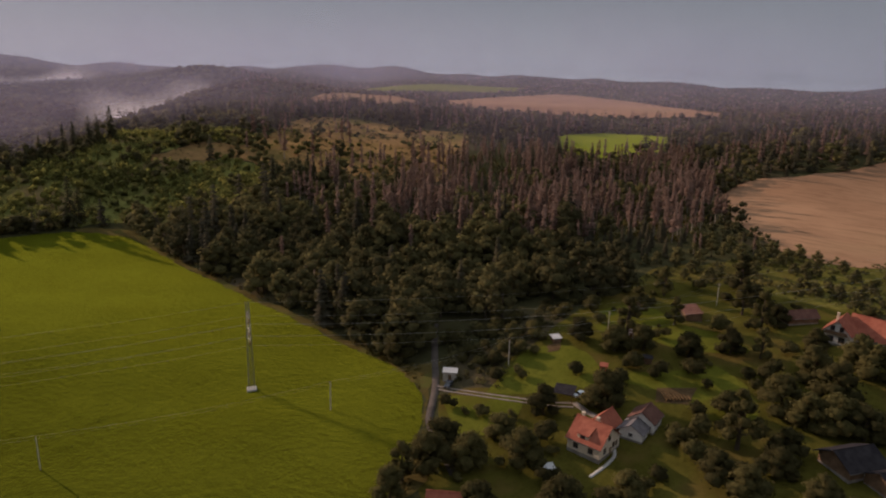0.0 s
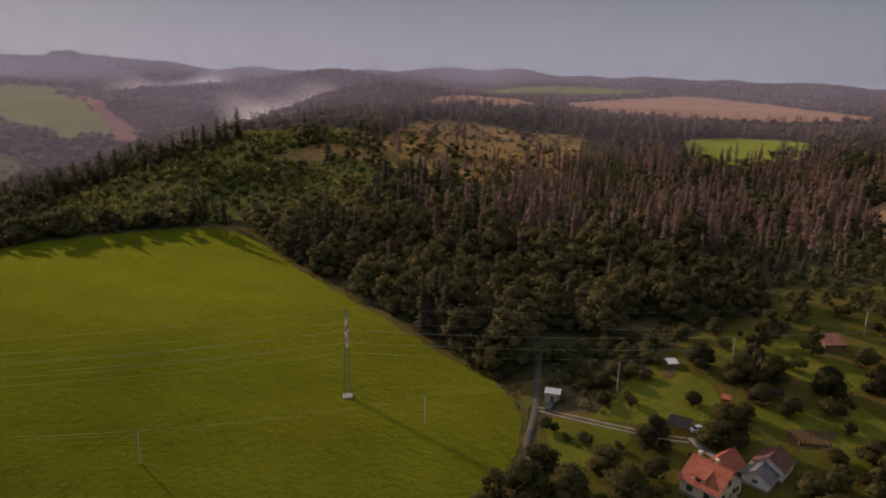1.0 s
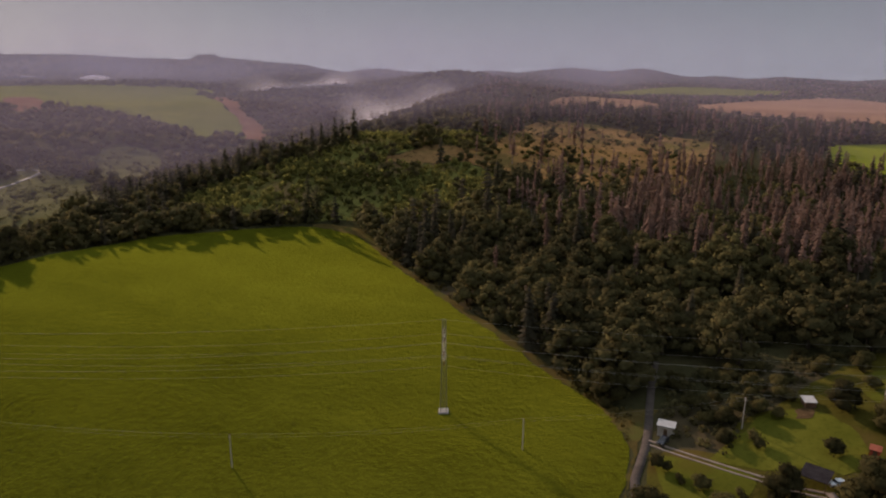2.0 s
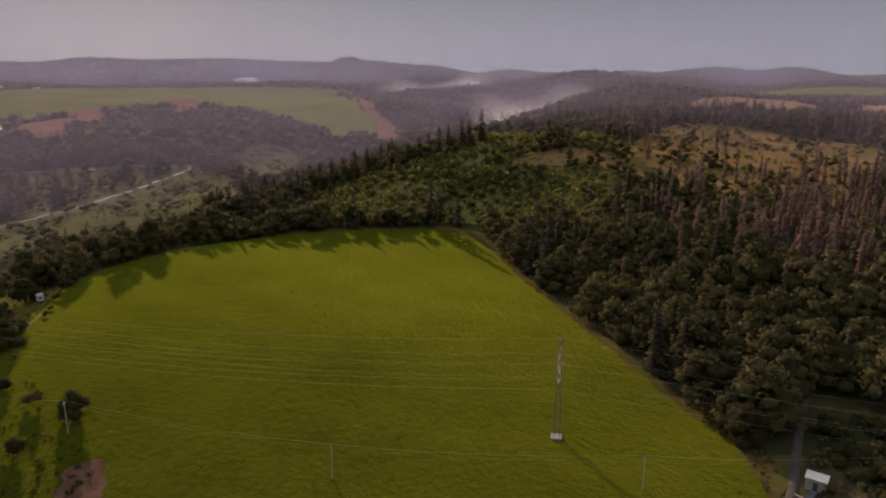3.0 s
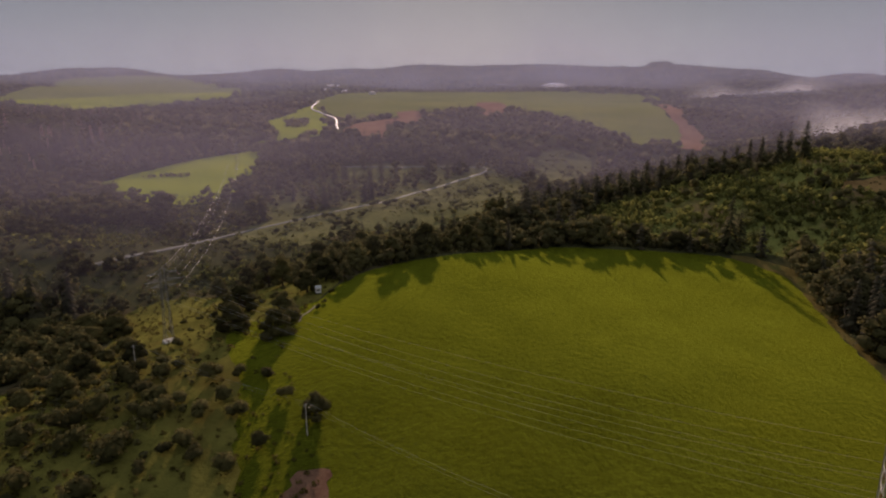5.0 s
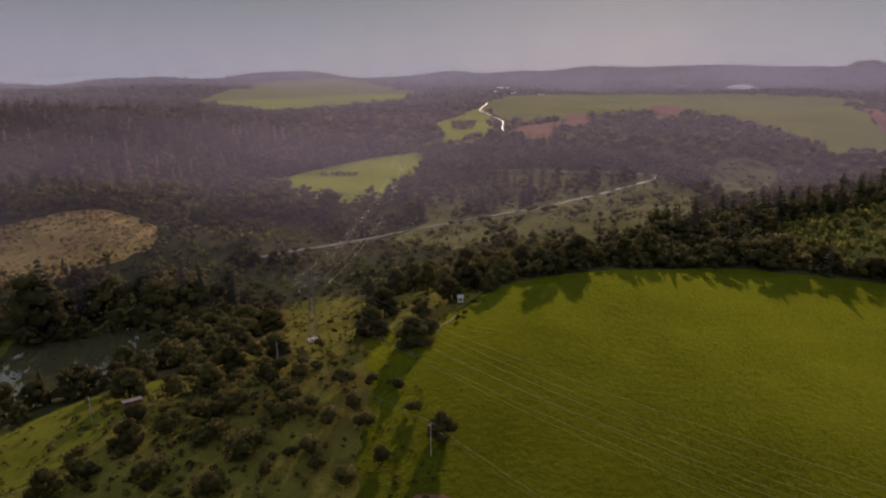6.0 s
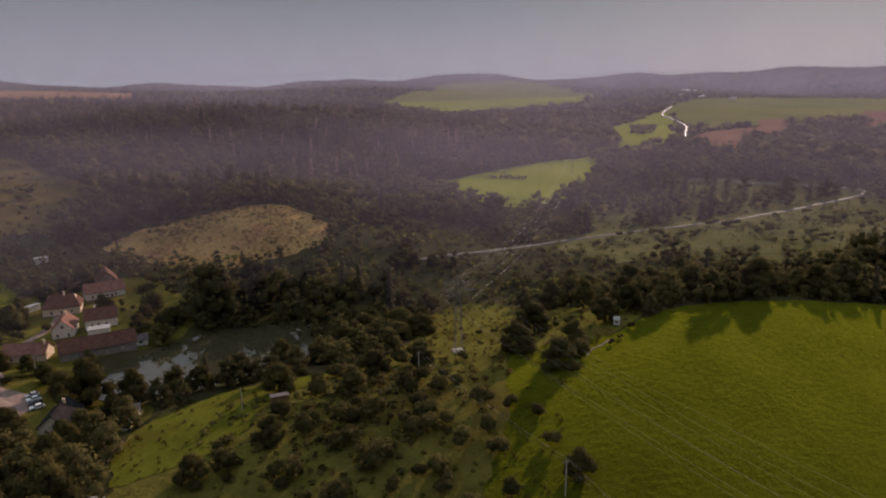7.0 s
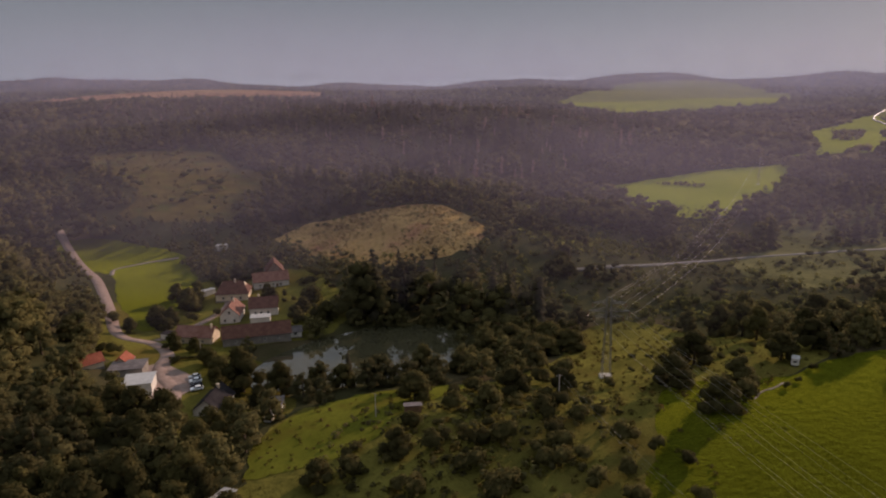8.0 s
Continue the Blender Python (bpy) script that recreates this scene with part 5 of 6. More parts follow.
def beam(b, p, q, w, sides=4):
    """A straight bar from p to q."""
    p, q = Vector(p), Vector(q)
    d = (q - p).normalized()
    u = d.orthogonal().normalized()
    s = d.cross(u)
    rings = []
    for c in (p, q):
        rings.append([b.verts.new(c + w / 2 * (math.cos(a) * u + math.sin(a) * s)) for a in (2 * math.pi * (k + 0.5) / sides for k in range(sides))])
    for k in range(sides):
        b.faces.new((rings[0][k], rings[0][(k + 1) % sides], rings[1][(k + 1) % sides], rings[1][k]))
    b.faces.new(rings[0][::-1])
    b.faces.new(rings[1])


def prism(b, outline, y0, y1):
    """A profile in x and z, drawn out along y."""
    a = [b.verts.new((x, y0, z)) for x, z in outline]
    c = [b.verts.new((x, y1, z)) for x, z in outline]
    n = len(a)
    b.faces.new(a[::-1])
    b.faces.new(c)
    for k in range(n):
        b.faces.new((a[k], a[(k + 1) % n], c[(k + 1) % n], c[k]))


def block(name, lo, hi, mat, parent, label="", bevel=0.03):
    b = bmesh.new()
    box(b, lo, hi, bevel)
    return part(name, b, mat, parent, label)


# ---- power line ----
TOWERS = [(330, 35, 58), (99.1, 175.2, 66), (-86, 242, 50), (-311, 719, 28)]


def lattice_tower(x, y, turn, tall, base, top, span, arms=((0.62, 0.8), (0.74, 1.0), (0.86, 0.72))):
    """A slender lattice tower with three cross-arms, insulators and concrete feet. Returns the places of its wires."""
    z = hz(x, y)
    ob = thing("power_pylon", "grey steel lattice power pylon with three cross-arms on concrete feet", "pylon", "power pylons", (x, y, z), turn)
    n = 11
    half = lambda k: (base + (top - base) * min(1.0, k / n * 1.15)) / 2
    corner = ((1, 1), (1, -1), (-1, -1), (-1, 1))
    for sx, sy in corner:
        b = bmesh.new()
        for k in range(n):
            beam(b, (sx * half(k), sy * half(k), 0.5 + (tall - 0.5) * k / n), (sx * half(k + 1), sy * half(k + 1), 0.5 + (tall - 0.5) * (k + 1) / n), 0.16)
        part("leg", b, M["steel"], ob)
    b = bmesh.new()
    for k in range(n):
        h, g, z0, z1 = half(k), half(k + 1), 0.5 + (tall - 0.5) * k / n, 0.5 + (tall - 0.5) * (k + 1) / n
        for i in range(4):
            (ax, ay), (bx, by) = corner[i], corner[(i + 1) % 4]
            beam(b, (ax * h, ay * h, z0), (bx * g, by * g, z1), 0.06, 3)
            beam(b, (bx * h, by * h, z0), (ax * g, ay * g, z1), 0.06, 3)
            beam(b, (ax * g, ay * g, z1), (bx * g, by * g, z1), 0.06, 3)
    part("bracing", b, M["steel"], ob)
    ends = []
    for level, reach in arms:
        h, w = tall * level, top / 2
        b = bmesh.new()
        for s in (1, -1):
            tip = (s * span * reach, 0, h + 0.1)
            for sy in (1, -1):
                beam(b, (s * w, sy * w, h), tip, 0.12)
                beam(b, (s * w, sy * w, h + 0.9), tip, 0.1)
            for k in (0.3, 0.6):
                beam(b, (s * (w + (span * reach - w) * k), w * (1 - k), h), (s * (w + (span * reach - w) * k), -w * (1 - k), h), 0.08)
        arm = part("cross_arm", b, M["steel"], ob)
        for s in (1, -1):
            b = bmesh.new()
            for k in range(6):
                zz = h - 0.15 - 0.2 * k
                bmesh.ops.create_cone(b, cap_ends=True, segments=7, radius1=0.16, radius2=0.06, depth=0.14, matrix=Matrix.Translation((s * span * reach, 0, zz)))
            part("insulator", b, M["porcelain"], arm, "brown string of insulator discs")
            ends.append((s * span * reach, 0, h - 1.35))
    b = bmesh.new()
    box(b, (-base / 2 - 0.5, -base / 2 - 0.5, -1), (base / 2 + 0.5, base / 2 + 0.5, 0.55), 0.06)
    part("footing", b, M["concrete"], ob, "pale concrete footing")
    ends.append((0, 0, tall + 0.1))
    m = pose(x, y, z, 0, 0, turn)
    return [m @ Vector(e) for e in ends]


def cable(name, p, q, sag, radius, label, group):
    """A cable that hangs between two points."""
    v, f = tube([tuple(p.lerp(q, k / 24) - Vector((0, 0, sag * 4 * (k / 24) * (1 - k / 24)))) for k in range(25)], [radius] * 25, 4)
    tagged(new(name, tri_mesh(name, v, f, [M["wire"]])), label, "cable", group)


held = [lattice_tower(*TOWERS[0], 27, 1.7, 0.9, 4.6), lattice_tower(*TOWERS[1], 27, 1.7, 0.9, 4.6), lattice_tower(*TOWERS[2], 25, 2.6, 1.3, 6.0, ((0.76, 0.7), (0.83, 1.0), (0.93, 0.8))), lattice_tower(*TOWERS[3], 27, 2.2, 1.0, 5.0)]
for a, b, sag in ((0, 1, 7), (1, 2, 5), (2, 3, 16)):
    for k in range(7):
        # each wire keeps to its own side
        if k == 6:
            j = 6
        else:
            pair = (k // 2) * 2
            j = min((pair, pair + 1), key=lambda c: abs((held[b][c] - held[a][k]).cross(held[b][6] - held[a][6]).z / (held[b][6] - held[a][6]).length))
        cable("power_cable", held[a][k], held[b][j], sag * (0.8 if k == 6 else 1), 0.017, "pale aluminium power cable hanging between two pylons", "power cables")

POLES = [(245, 104), (195, 117), (160, 129), (109, 149.5), (42, 169), (-18, 192.3), (-80, 216)]


def utility_pole(x, y, turn, tall=8.6):
    z = hz(x, y)
    ob = thing("utility_pole", "pale weathered utility pole with a short cross-arm", "utility pole", "utility poles", (x, y, z), turn)
    v, f = tube([(0, 0, -0.4), (0, 0, tall * 0.5), (0, 0, tall)], (0.17, 0.14, 0.10), 8)
    part("pole", tri_mesh("pole", v, f, [M["old_wood"]]), None, ob)
    arm = block("cross_arm", (-0.85, -0.06, tall - 0.55), (0.85, 0.06, tall - 0.42), M["steel"], ob, bevel=0.01)
    ends = []
    for k in (-0.75, 0, 0.75):
        b = bmesh.new()
        bmesh.ops.create_cone(b, cap_ends=True, segments=8, radius1=0.06, radius2=0.04, depth=0.22, matrix=Matrix.Translation((k, 0, tall - 0.3 + (0.42 if k == 0 else 0))))
        part("insulator", b, M["porcelain"], arm)
        ends.append(Vector((k, 0, tall - 0.2 + (0.42 if k == 0 else 0))))
    m = pose(x, y, z, 0, 0, turn)
    return [m @ e for e in ends]


hung = []
for i, (x, y) in enumerate(POLES):
    x0, y0 = POLES[max(0, i - 1)]
    x1, y1 = POLES[min(len(POLES) - 1, i + 1)]
    hung.append(utility_pole(x, y, math.degrees(math.atan2(y1 - y0, x1 - x0)) + 90))
for a, b in zip(hung[:-1], hung[1:]):
    for p, q in zip(a, b):
        cable("service_cable", p, q, 1.2, 0.009, "thin cable between utility poles", "service cables")
utility_pole(-113, 178, 20, 7.5)
utility_pole(-207, 158, 10, 7.5)


# ---- buildings ----
def window(parent, side, u, z, w, h, hw, hl, frame_mat, pane_mat):
    """A window set on one wall: frame, sill and pane."""
    b = bmesh.new()
    t = 0.06

    def put(b, u0, u1, z0, z1, d0, d1):
        if side in "WE":
            s = -1 if side == "W" else 1
            xs = sorted((s * (hw + d0), s * (hw + d1)))
            box(b, (xs[0], u0, z0), (xs[1], u1, z1))
        else:
            s = -1 if side == "S" else 1
            ys = sorted((s * (hl + d0), s * (hl + d1)))
            box(b, (u0, ys[0], z0), (u1, ys[1], z1))
    for u0, u1, z0, z1 in ((u - w / 2 - t, u - w / 2 + t, z - t, z + h + t), (u + w / 2 - t, u + w / 2 + t, z - t, z + h + t), (u - w / 2 + t, u + w / 2 - t, z - t, z + t), (u - w / 2 + t, u + w / 2 - t, z + h - t, z + h + t), (u - t / 2, u + t / 2, z + t, z + h - t)):
        put(b, u0, u1, z0, z1, -0.02, 0.05)
    win = part("window", b, frame_mat, parent)
    b = bmesh.new()
    put(b, u - w / 2 + t, u + w / 2 - t, z + t, z + h - t, -0.02, 0.018)
    part("pane", b, pane_mat, win)
    b = bmesh.new()
    put(b, u - w / 2 - 0.15, u + w / 2 + 0.15, z - t - 0.07, z - t, 0.0, 0.16)
    part("sill", b, M["concrete"], win)


def gable_house(name, label, category, x, y, turn, w, l, eave, ridge, wall, roof, windows=(), chimneys=(), door=None, plinth=0.5, over=0.45, group="", hip=0.0, frame_mat="white", base_drop=2.0):
    """A house with its ridge along its own y: walls, plinth, two roof slopes, ridge, chimneys, windows and door."""
    z = min(hz(x + a, y + b) for a in (-w / 3, w / 3) for b in (-l / 3, l / 3)) + 0.15
    ob = thing(name, label, category, group, (x, y, z), turn)
    hw, hl = w / 2, l / 2
    b = bmesh.new()
    prism(b, [(-hw, plinth - 0.01), (hw, plinth - 0.01), (hw, eave), (0, ridge - 0.08), (-hw, eave)], -hl, hl)
    if hip:
        for v in b.verts:
            if v.co.z > ridge - 0.2:
                v.co.y -= math.copysign(hip * 0.98, v.co.y)
    part("wall", b, M[wall], ob)
    block("plinth", (-hw - 0.04, -hl - 0.04, -base_drop), (hw + 0.04, hl + 0.04, plinth), M["stone"], ob, "grey plinth", 0.03)
    slope = (ridge - eave) / hw
    for s in (-1, 1):
        b = bmesh.new()
        ex, ez = s * (hw + over), eave - slope * over
        vs = []
        for dz in (0.02, 0.2):
            vs.append([b.verts.new(p) for p in ((ex, -hl - over, ez + dz), (ex, hl + over, ez + dz), (0, hl + over - hip * 1.3, ridge + dz), (0, -hl - over + hip * 1.3, ridge + dz))])
        b.faces.new(vs[0])
        b.faces.new(vs[1])
        for k in range(4):
            b.faces.new((vs[0][k], vs[0][(k + 1) % 4], vs[1][(k + 1) % 4], vs[1][k]))
        part("roof_slope", b, M[roof], ob)
    if hip:
        for s in (-1, 1):
            b = bmesh.new()
            k = 0.55
            lo_x, lo_z = (hw + over), eave - slope * over
            c = [b.verts.new((-lo_x, s * (hl + over), lo_z + 0.16)), b.verts.new((lo_x, s * (hl + over), lo_z + 0.16)), b.verts.new((0, s * (hl + over - hip * 1.3), ridge + 0.17))]
            d = [b.verts.new(v.co - Vector((0, 0, 0.16))) for v in c]
            b.faces.new(c)
            b.faces.new(d)
            for i in range(3):
                b.faces.new((c[i], c[(i + 1) % 3], d[(i + 1) % 3], d[i]))
            part("hip_slope", b, M[roof], ob)
    b = bmesh.new()
    beam(b, (0, -hl - over + hip * 1.3, ridge + 0.2), (0, hl + over - hip * 1.3, ridge + 0.2), 0.28, 6)
    part("ridge_cap", b, M[roof], ob)
    for s in (-1, 1):
        b = bmesh.new()
        beam(b, (s * (hw + over + 0.05), -hl - over, eave - slope * over + 0.03), (s * (hw + over + 0.05), hl + over, eave - slope * over + 0.03), 0.13, 6)
        part("gutter", b, M["steel"], ob)
    for cx, cy, top in chimneys:
        b = bmesh.new()
        box(b, (cx - 0.35, cy - 0.35, eave), (cx + 0.35, cy + 0.35, top), 0.03)
        box(b, (cx - 0.43, cy - 0.43, top - 0.02), (cx + 0.43, cy + 0.43, top + 0.16), 0.02)
        part("chimney", b, M["plaster"], ob, "pale chimney")
    for side, u, zz, ww, h in windows:
        window(ob, side, u, zz, ww, h, hw, hl, M[frame_mat], M["glassy"])
    if door:
        side, u, ww, h = door
        b = bmesh.new()
        if side in "WE":
            s = -1 if side == "W" else 1
            xs = sorted((s * (hw - 0.02), s * (hw + 0.06)))
            box(b, (xs[0], u - ww / 2, 0.1), (xs[1], u + ww / 2, 0.1 + h), 0.01)
        else:
            s = -1 if side == "S" else 1
            ys = sorted((s * (hl - 0.02), s * (hl + 0.06)))
            box(b, (u - ww / 2, ys[0], 0.1), (u + ww / 2, ys[1], 0.1 + h), 0.01)
        part("door", b, M["wood"], ob, "brown door")
    return ob


def dormer(ob, hw, ridge, eave, side, u, w, roof):
    """A shed dormer on one slope."""
    s = -1 if side == "W" else 1
    x0, x1 = s * (hw - 0.5), s * 1.2
    b = bmesh.new()
    prism(b, [(x0, eave + 0.3), (x0, eave + 1.9), (x1, ridge - 0.9), (x1, eave + 0.3)], u - w / 2, u + w / 2)
    part("dormer_wall", b, M["plaster"], ob)
    b = bmesh.new()
    prism(b, [(x0 + s * 0.4, eave + 1.82), (x0 + s * 0.4, eave + 2.0), (x1 - s * 0.5, ridge - 0.55), (x1 - s * 0.5, ridge - 0.75)], u - w / 2 - 0.3, u + w / 2 + 0.3)
    part("dormer_roof", b, M[roof], ob)
    b = bmesh.new()
    xs = sorted((x0 + s * 0.01, x0 + s * 0.06))
    box(b, (xs[0], u - 0.7, eave + 0.75), (xs[1], u + 0.7, eave + 1.7), 0.01)
    part("dormer_window", b, M["glassy"], ob, "dark dormer window")


def flat_shed(name, label, category, x, y, turn, w, l, h, wall, roof, rise=0.4, over=0.25, open_front=False, group=""):
    """A shed or carport with one sloping roof sheet."""
    z = hz(x, y) + 0.05
    ob = thing(name, label, category, group, (x, y, z), turn)
    if open_front:
        for sx in (-1, 1):
            for sy in (-1, 1):
                block("post", (sx * (w / 2 - 0.1) - 0.07, sy * (l / 2 - 0.1) - 0.07, -0.6), (sx * (w / 2 - 0.1) + 0.07, sy * (l / 2 - 0.1) + 0.07, h), M[wall], ob, bevel=0.01)
    else:
        b = bmesh.new()
        prism(b, [(-w / 2, -0.8), (w / 2, -0.8), (w / 2, h + rise), (-w / 2, h)], -l / 2, l / 2)
        part("wall", b, M[wall], ob)
        b = bmesh.new()
        box(b, (-w / 2 - 0.05, -0.45, 0.05), (-w / 2 + 0.02, 0.45, min(1.9, h - 0.1)), 0.01)
        part("door", b, M["wood"], ob, "brown board door")
    b = bmesh.new()
    prism(b, [(-w / 2 - over, h + 0.01 - rise * over / w), (w / 2 + over, h + rise + 0.01 + rise * over / w), (w / 2 + over, h + rise + 0.13), (-w / 2 - over, h + 0.13)], -l / 2 - over, l / 2 + over)
    part("roof", b, M[roof], ob)
    return ob


# the house with the red roof, among garden trees
home = gable_house("red_roof_house", "cream house with a red tiled roof and two chimneys", "house", 145.2, 88.2, 4, 9.8, 9.0, 3.9, 7.7, "plaster", "tile_red",
                   windows=[("W", 2.1, 1.6, 1.3, 1.4), ("W", -2.0, 1.6, 1.3, 1.4), ("S", -2.4, 1.6, 1.1, 1.4), ("S", 1.9, 1.6, 1.1, 1.4), ("S", -0.4, 4.4, 1.1, 1.3), ("S", 3.4, 1.6, 0.9, 1.2)], chimneys=[(0.3, 3.4, 8.7), (0.5, -0.6, 8.6)], door=("S", 0.4, 1.0, 2.0), plinth=0.9, frame_mat="wood")
dormer(home, 4.9, 7.7, 3.7, "W", 0.6, 3.0, "tile_red")
gable_house("house_wing", "cream house wing with a red tiled roof", "house", 153.2, 90.2, 94, 5.8, 6.4, 2.9, 5.6, "plaster", "tile_red", windows=[("W", 1.0, 1.3, 1.0, 1.2), ("W", -1.2, 1.3, 1.0, 1.2)], plinth=0.6, frame_mat="wood")
gable_house("grey_roof_house", "low white house with worn grey roofing", "house", 156.8, 83.6, -79, 6.0, 5.8, 2.5, 4.2, "white", "slate", windows=[("W", 1.4, 1.0, 1.0, 1.1), ("S", 0, 1.0, 1.2, 1.1), ("E", -1.4, 1.0, 1.0, 1.1), ("E", 1.4, 1.0, 1.0, 1.1)], door=("W", -0.6, 1.0, 2.0), plinth=0.4)
gable_house("garden_outbuilding", "outbuilding with a brown grey tiled roof", "outbuilding", 162.2, 83.8, -79, 6.6, 6.4, 3.0, 5.2, "white", "tile_brown", windows=[("E", 0, 1.0, 0.9, 0.9)], plinth=0.4)
rows = thing("vegetable_rows", "raised soil rows of a dug vegetable bed", "garden bed", "", (179.5, 84.8, hz(179.5, 84.8)), -42)
for k in range(8):
    b = bmesh.new()
    x0 = -3.4 + 0.95 * k
    prism(b, [(x0, -0.35), (x0 + 0.6, -0.35), (x0 + 0.42, 0.34), (x0 + 0.18, 0.34)], -3.0, 3.0)
    part("soil_row", b, M["bed"], rows)
flat_shed("carport", "dark flat-roofed carport over a gravel drive", "carport", 158, 106.6, 25, 5.6, 5.2, 2.4, "wood", "dark_roof", 0.15, 0.3, True)
flat_shed("bus_shelter", "small white-roofed shelter beside the lane", "shelter", 144.3, 138.3, 40, 2.8, 4.0, 2.6, "old_wood", "tin", 0.2)
flat_shed("garden_shed_red", "small red painted garden shed", "shed", 175.5, 105.5, 30, 2.0, 2.0, 2.0, "paint_red", "tile_red", 0.3)
flat_shed("garden_shed", "small garden shed with a white sheet roof", "shed", 182, 128, -35, 2.6, 3.6, 1.4, "wood", "tin", 0.2)
flat_shed("garden_shed", "grey roofed garden shed half hidden by trees", "shed", 229, 106, -50, 5.4, 10.0, 2.0, "wood", "tile_brown", 0.8)
flat_shed("garden_shed", "small pale garden hut under a tree", "shed", 200, 111, 10, 2.4, 3.0, 2.0, "white", "slate", 0.3)
flat_shed("garden_shed", "low brown shed by a field of furrows", "shed", 189, 99, 30, 2.0, 2.6, 1.8, "wood", "dark_roof", 0.2)
flat_shed("garden_shed", "small white garden hut among dark bushes", "shed", 129, 90, 55, 2.0, 3.0, 1.6, "white", "tin", 0.2)
# the white house with the long red roof
gable_house("white_villa", "white house with a red roof and balcony gable", "house", 245, 63.5, 92, 7.6, 9.0, 4.4, 8.2, "white", "tile_red",
            windows=[("N", -1.6, 1.0, 1.8, 1.8), ("N", 1.6, 1.0, 1.8, 1.8), ("N", -1.3, 4.6, 1.2, 1.6), ("N", 1.3, 4.6, 1.2, 1.6)], chimneys=[(0.8, 2.5, 9.9)], frame_mat="wood", over=0.8)
block("balcony", (-3.2, 4.5, 3.55), (3.2, 5.4, 3.75), M["wood"], bpy.data.objects["white_villa"], "brown balcony deck")
block("balcony_rail", (-3.2, 5.32, 3.75), (3.2, 5.4, 4.7), M["wood"], bpy.data.objects["white_villa"], "brown balcony rail", 0.01)
gable_house("white_villa_wing", "long house wing under a steep red roof", "house", 251, 53, -4, 10.5, 18, 3.4, 8.4, "white", "tile_red", windows=[("W", -3, 1.0, 1.2, 1.3), ("W", 0, 1.0, 1.2, 1.3), ("W", 3, 1.0, 1.2, 1.3)], over=0.7)
gable_house("dark_barn", "long low barn with a dark red roof", "barn", 251, 78, 55, 5, 11, 2.4, 4.2, "wood", "tile_brown")
# the dark roofed houses in the corner of the gardens
gable_house("dark_roof_house", "house with a dark grey roof and timber porch", "house", 178.5, 40, 62, 9, 10, 3.0, 5.4, "wood", "dark_roof", windows=[("W", 0, 1, 1.4, 1.2), ("S", -2, 1, 1.4, 1.2), ("S", 2, 1, 1.4, 1.2)], over=0.9)
gable_house("dark_roof_house", "low house with a dark grey roof", "house", 177, 30.5, 62, 8, 9, 2.8, 5.0, "wood", "dark_roof", windows=[("W", 0, 1, 1.2, 1.2)], over=0.8)
gable_house("cottage", "cottage with a red roof under trees", "house", 100.5, 95.5, 40, 6, 7, 2.8, 5.2, "plaster", "tile_red", windows=[("W", 0, 1, 1.0, 1.0)], base_drop=1.5)
# at the meadow and on the orchard slope
flat_shed("hay_hut", "old open hut with a dull grey sheet roof", "hut", -107.3, 186.6, -30, 3.2, 4.6, 1.9, "wood", "slate", 0.7, 0.3)
flat_shed("field_shelter", "pale shed at the foot of the slope", "shed", -103, 131, 30, 3.5, 6, 2.2, "white", "tin", 0.3)
flat_shed("pond_shed", "white walled shed beside the pond", "shed", -148, 163, 60, 4, 6, 2.6, "white", "slate", 0.3)
flat_shed("pond_shed", "small white hut at the wood's edge", "shed", -140.5, 157.5, 40, 2, 2.6, 2.0, "white", "tin", 0.2)


def caravan(x, y, turn):
    z = hz(x, y)
    ob = thing("hunting_trailer", "white box trailer on wheels at the meadow's edge", "trailer", "", (x, y, z), turn)
    block("body", (-1.0, -1.5, 0.55), (1.0, 1.5, 2.5), M["white"], ob, bevel=0.12)
    block("roof", (-1.08, -1.58, 2.5), (1.08, 1.58, 2.6), M["tin"], ob, bevel=0.02)
    block("door", (-1.03, -0.4, 0.7), (-0.98, 0.35, 2.2), M["old_wood"], ob)
    block("pane", (-0.45, -1.53, 1.4), (0.45, -1.49, 2.0), M["glassy"], ob)
    block("drawbar", (-0.05, -2.6, 0.45), (0.05, -1.4, 0.55), M["steel"], ob, bevel=0.01)
    for sx in (-1, 1):
        b = bmesh.new()
        bmesh.ops.create_cone(b, cap_ends=True, segments=14, radius1=0.34, radius2=0.34, depth=0.2, matrix=Matrix.Translation((sx * 0.9, 0, 0.34)) @ Matrix.Rotation(math.pi / 2, 4, "Y"))
        part("wheel", b, M["rubber"], ob)


caravan(-47, 275.3, 25)


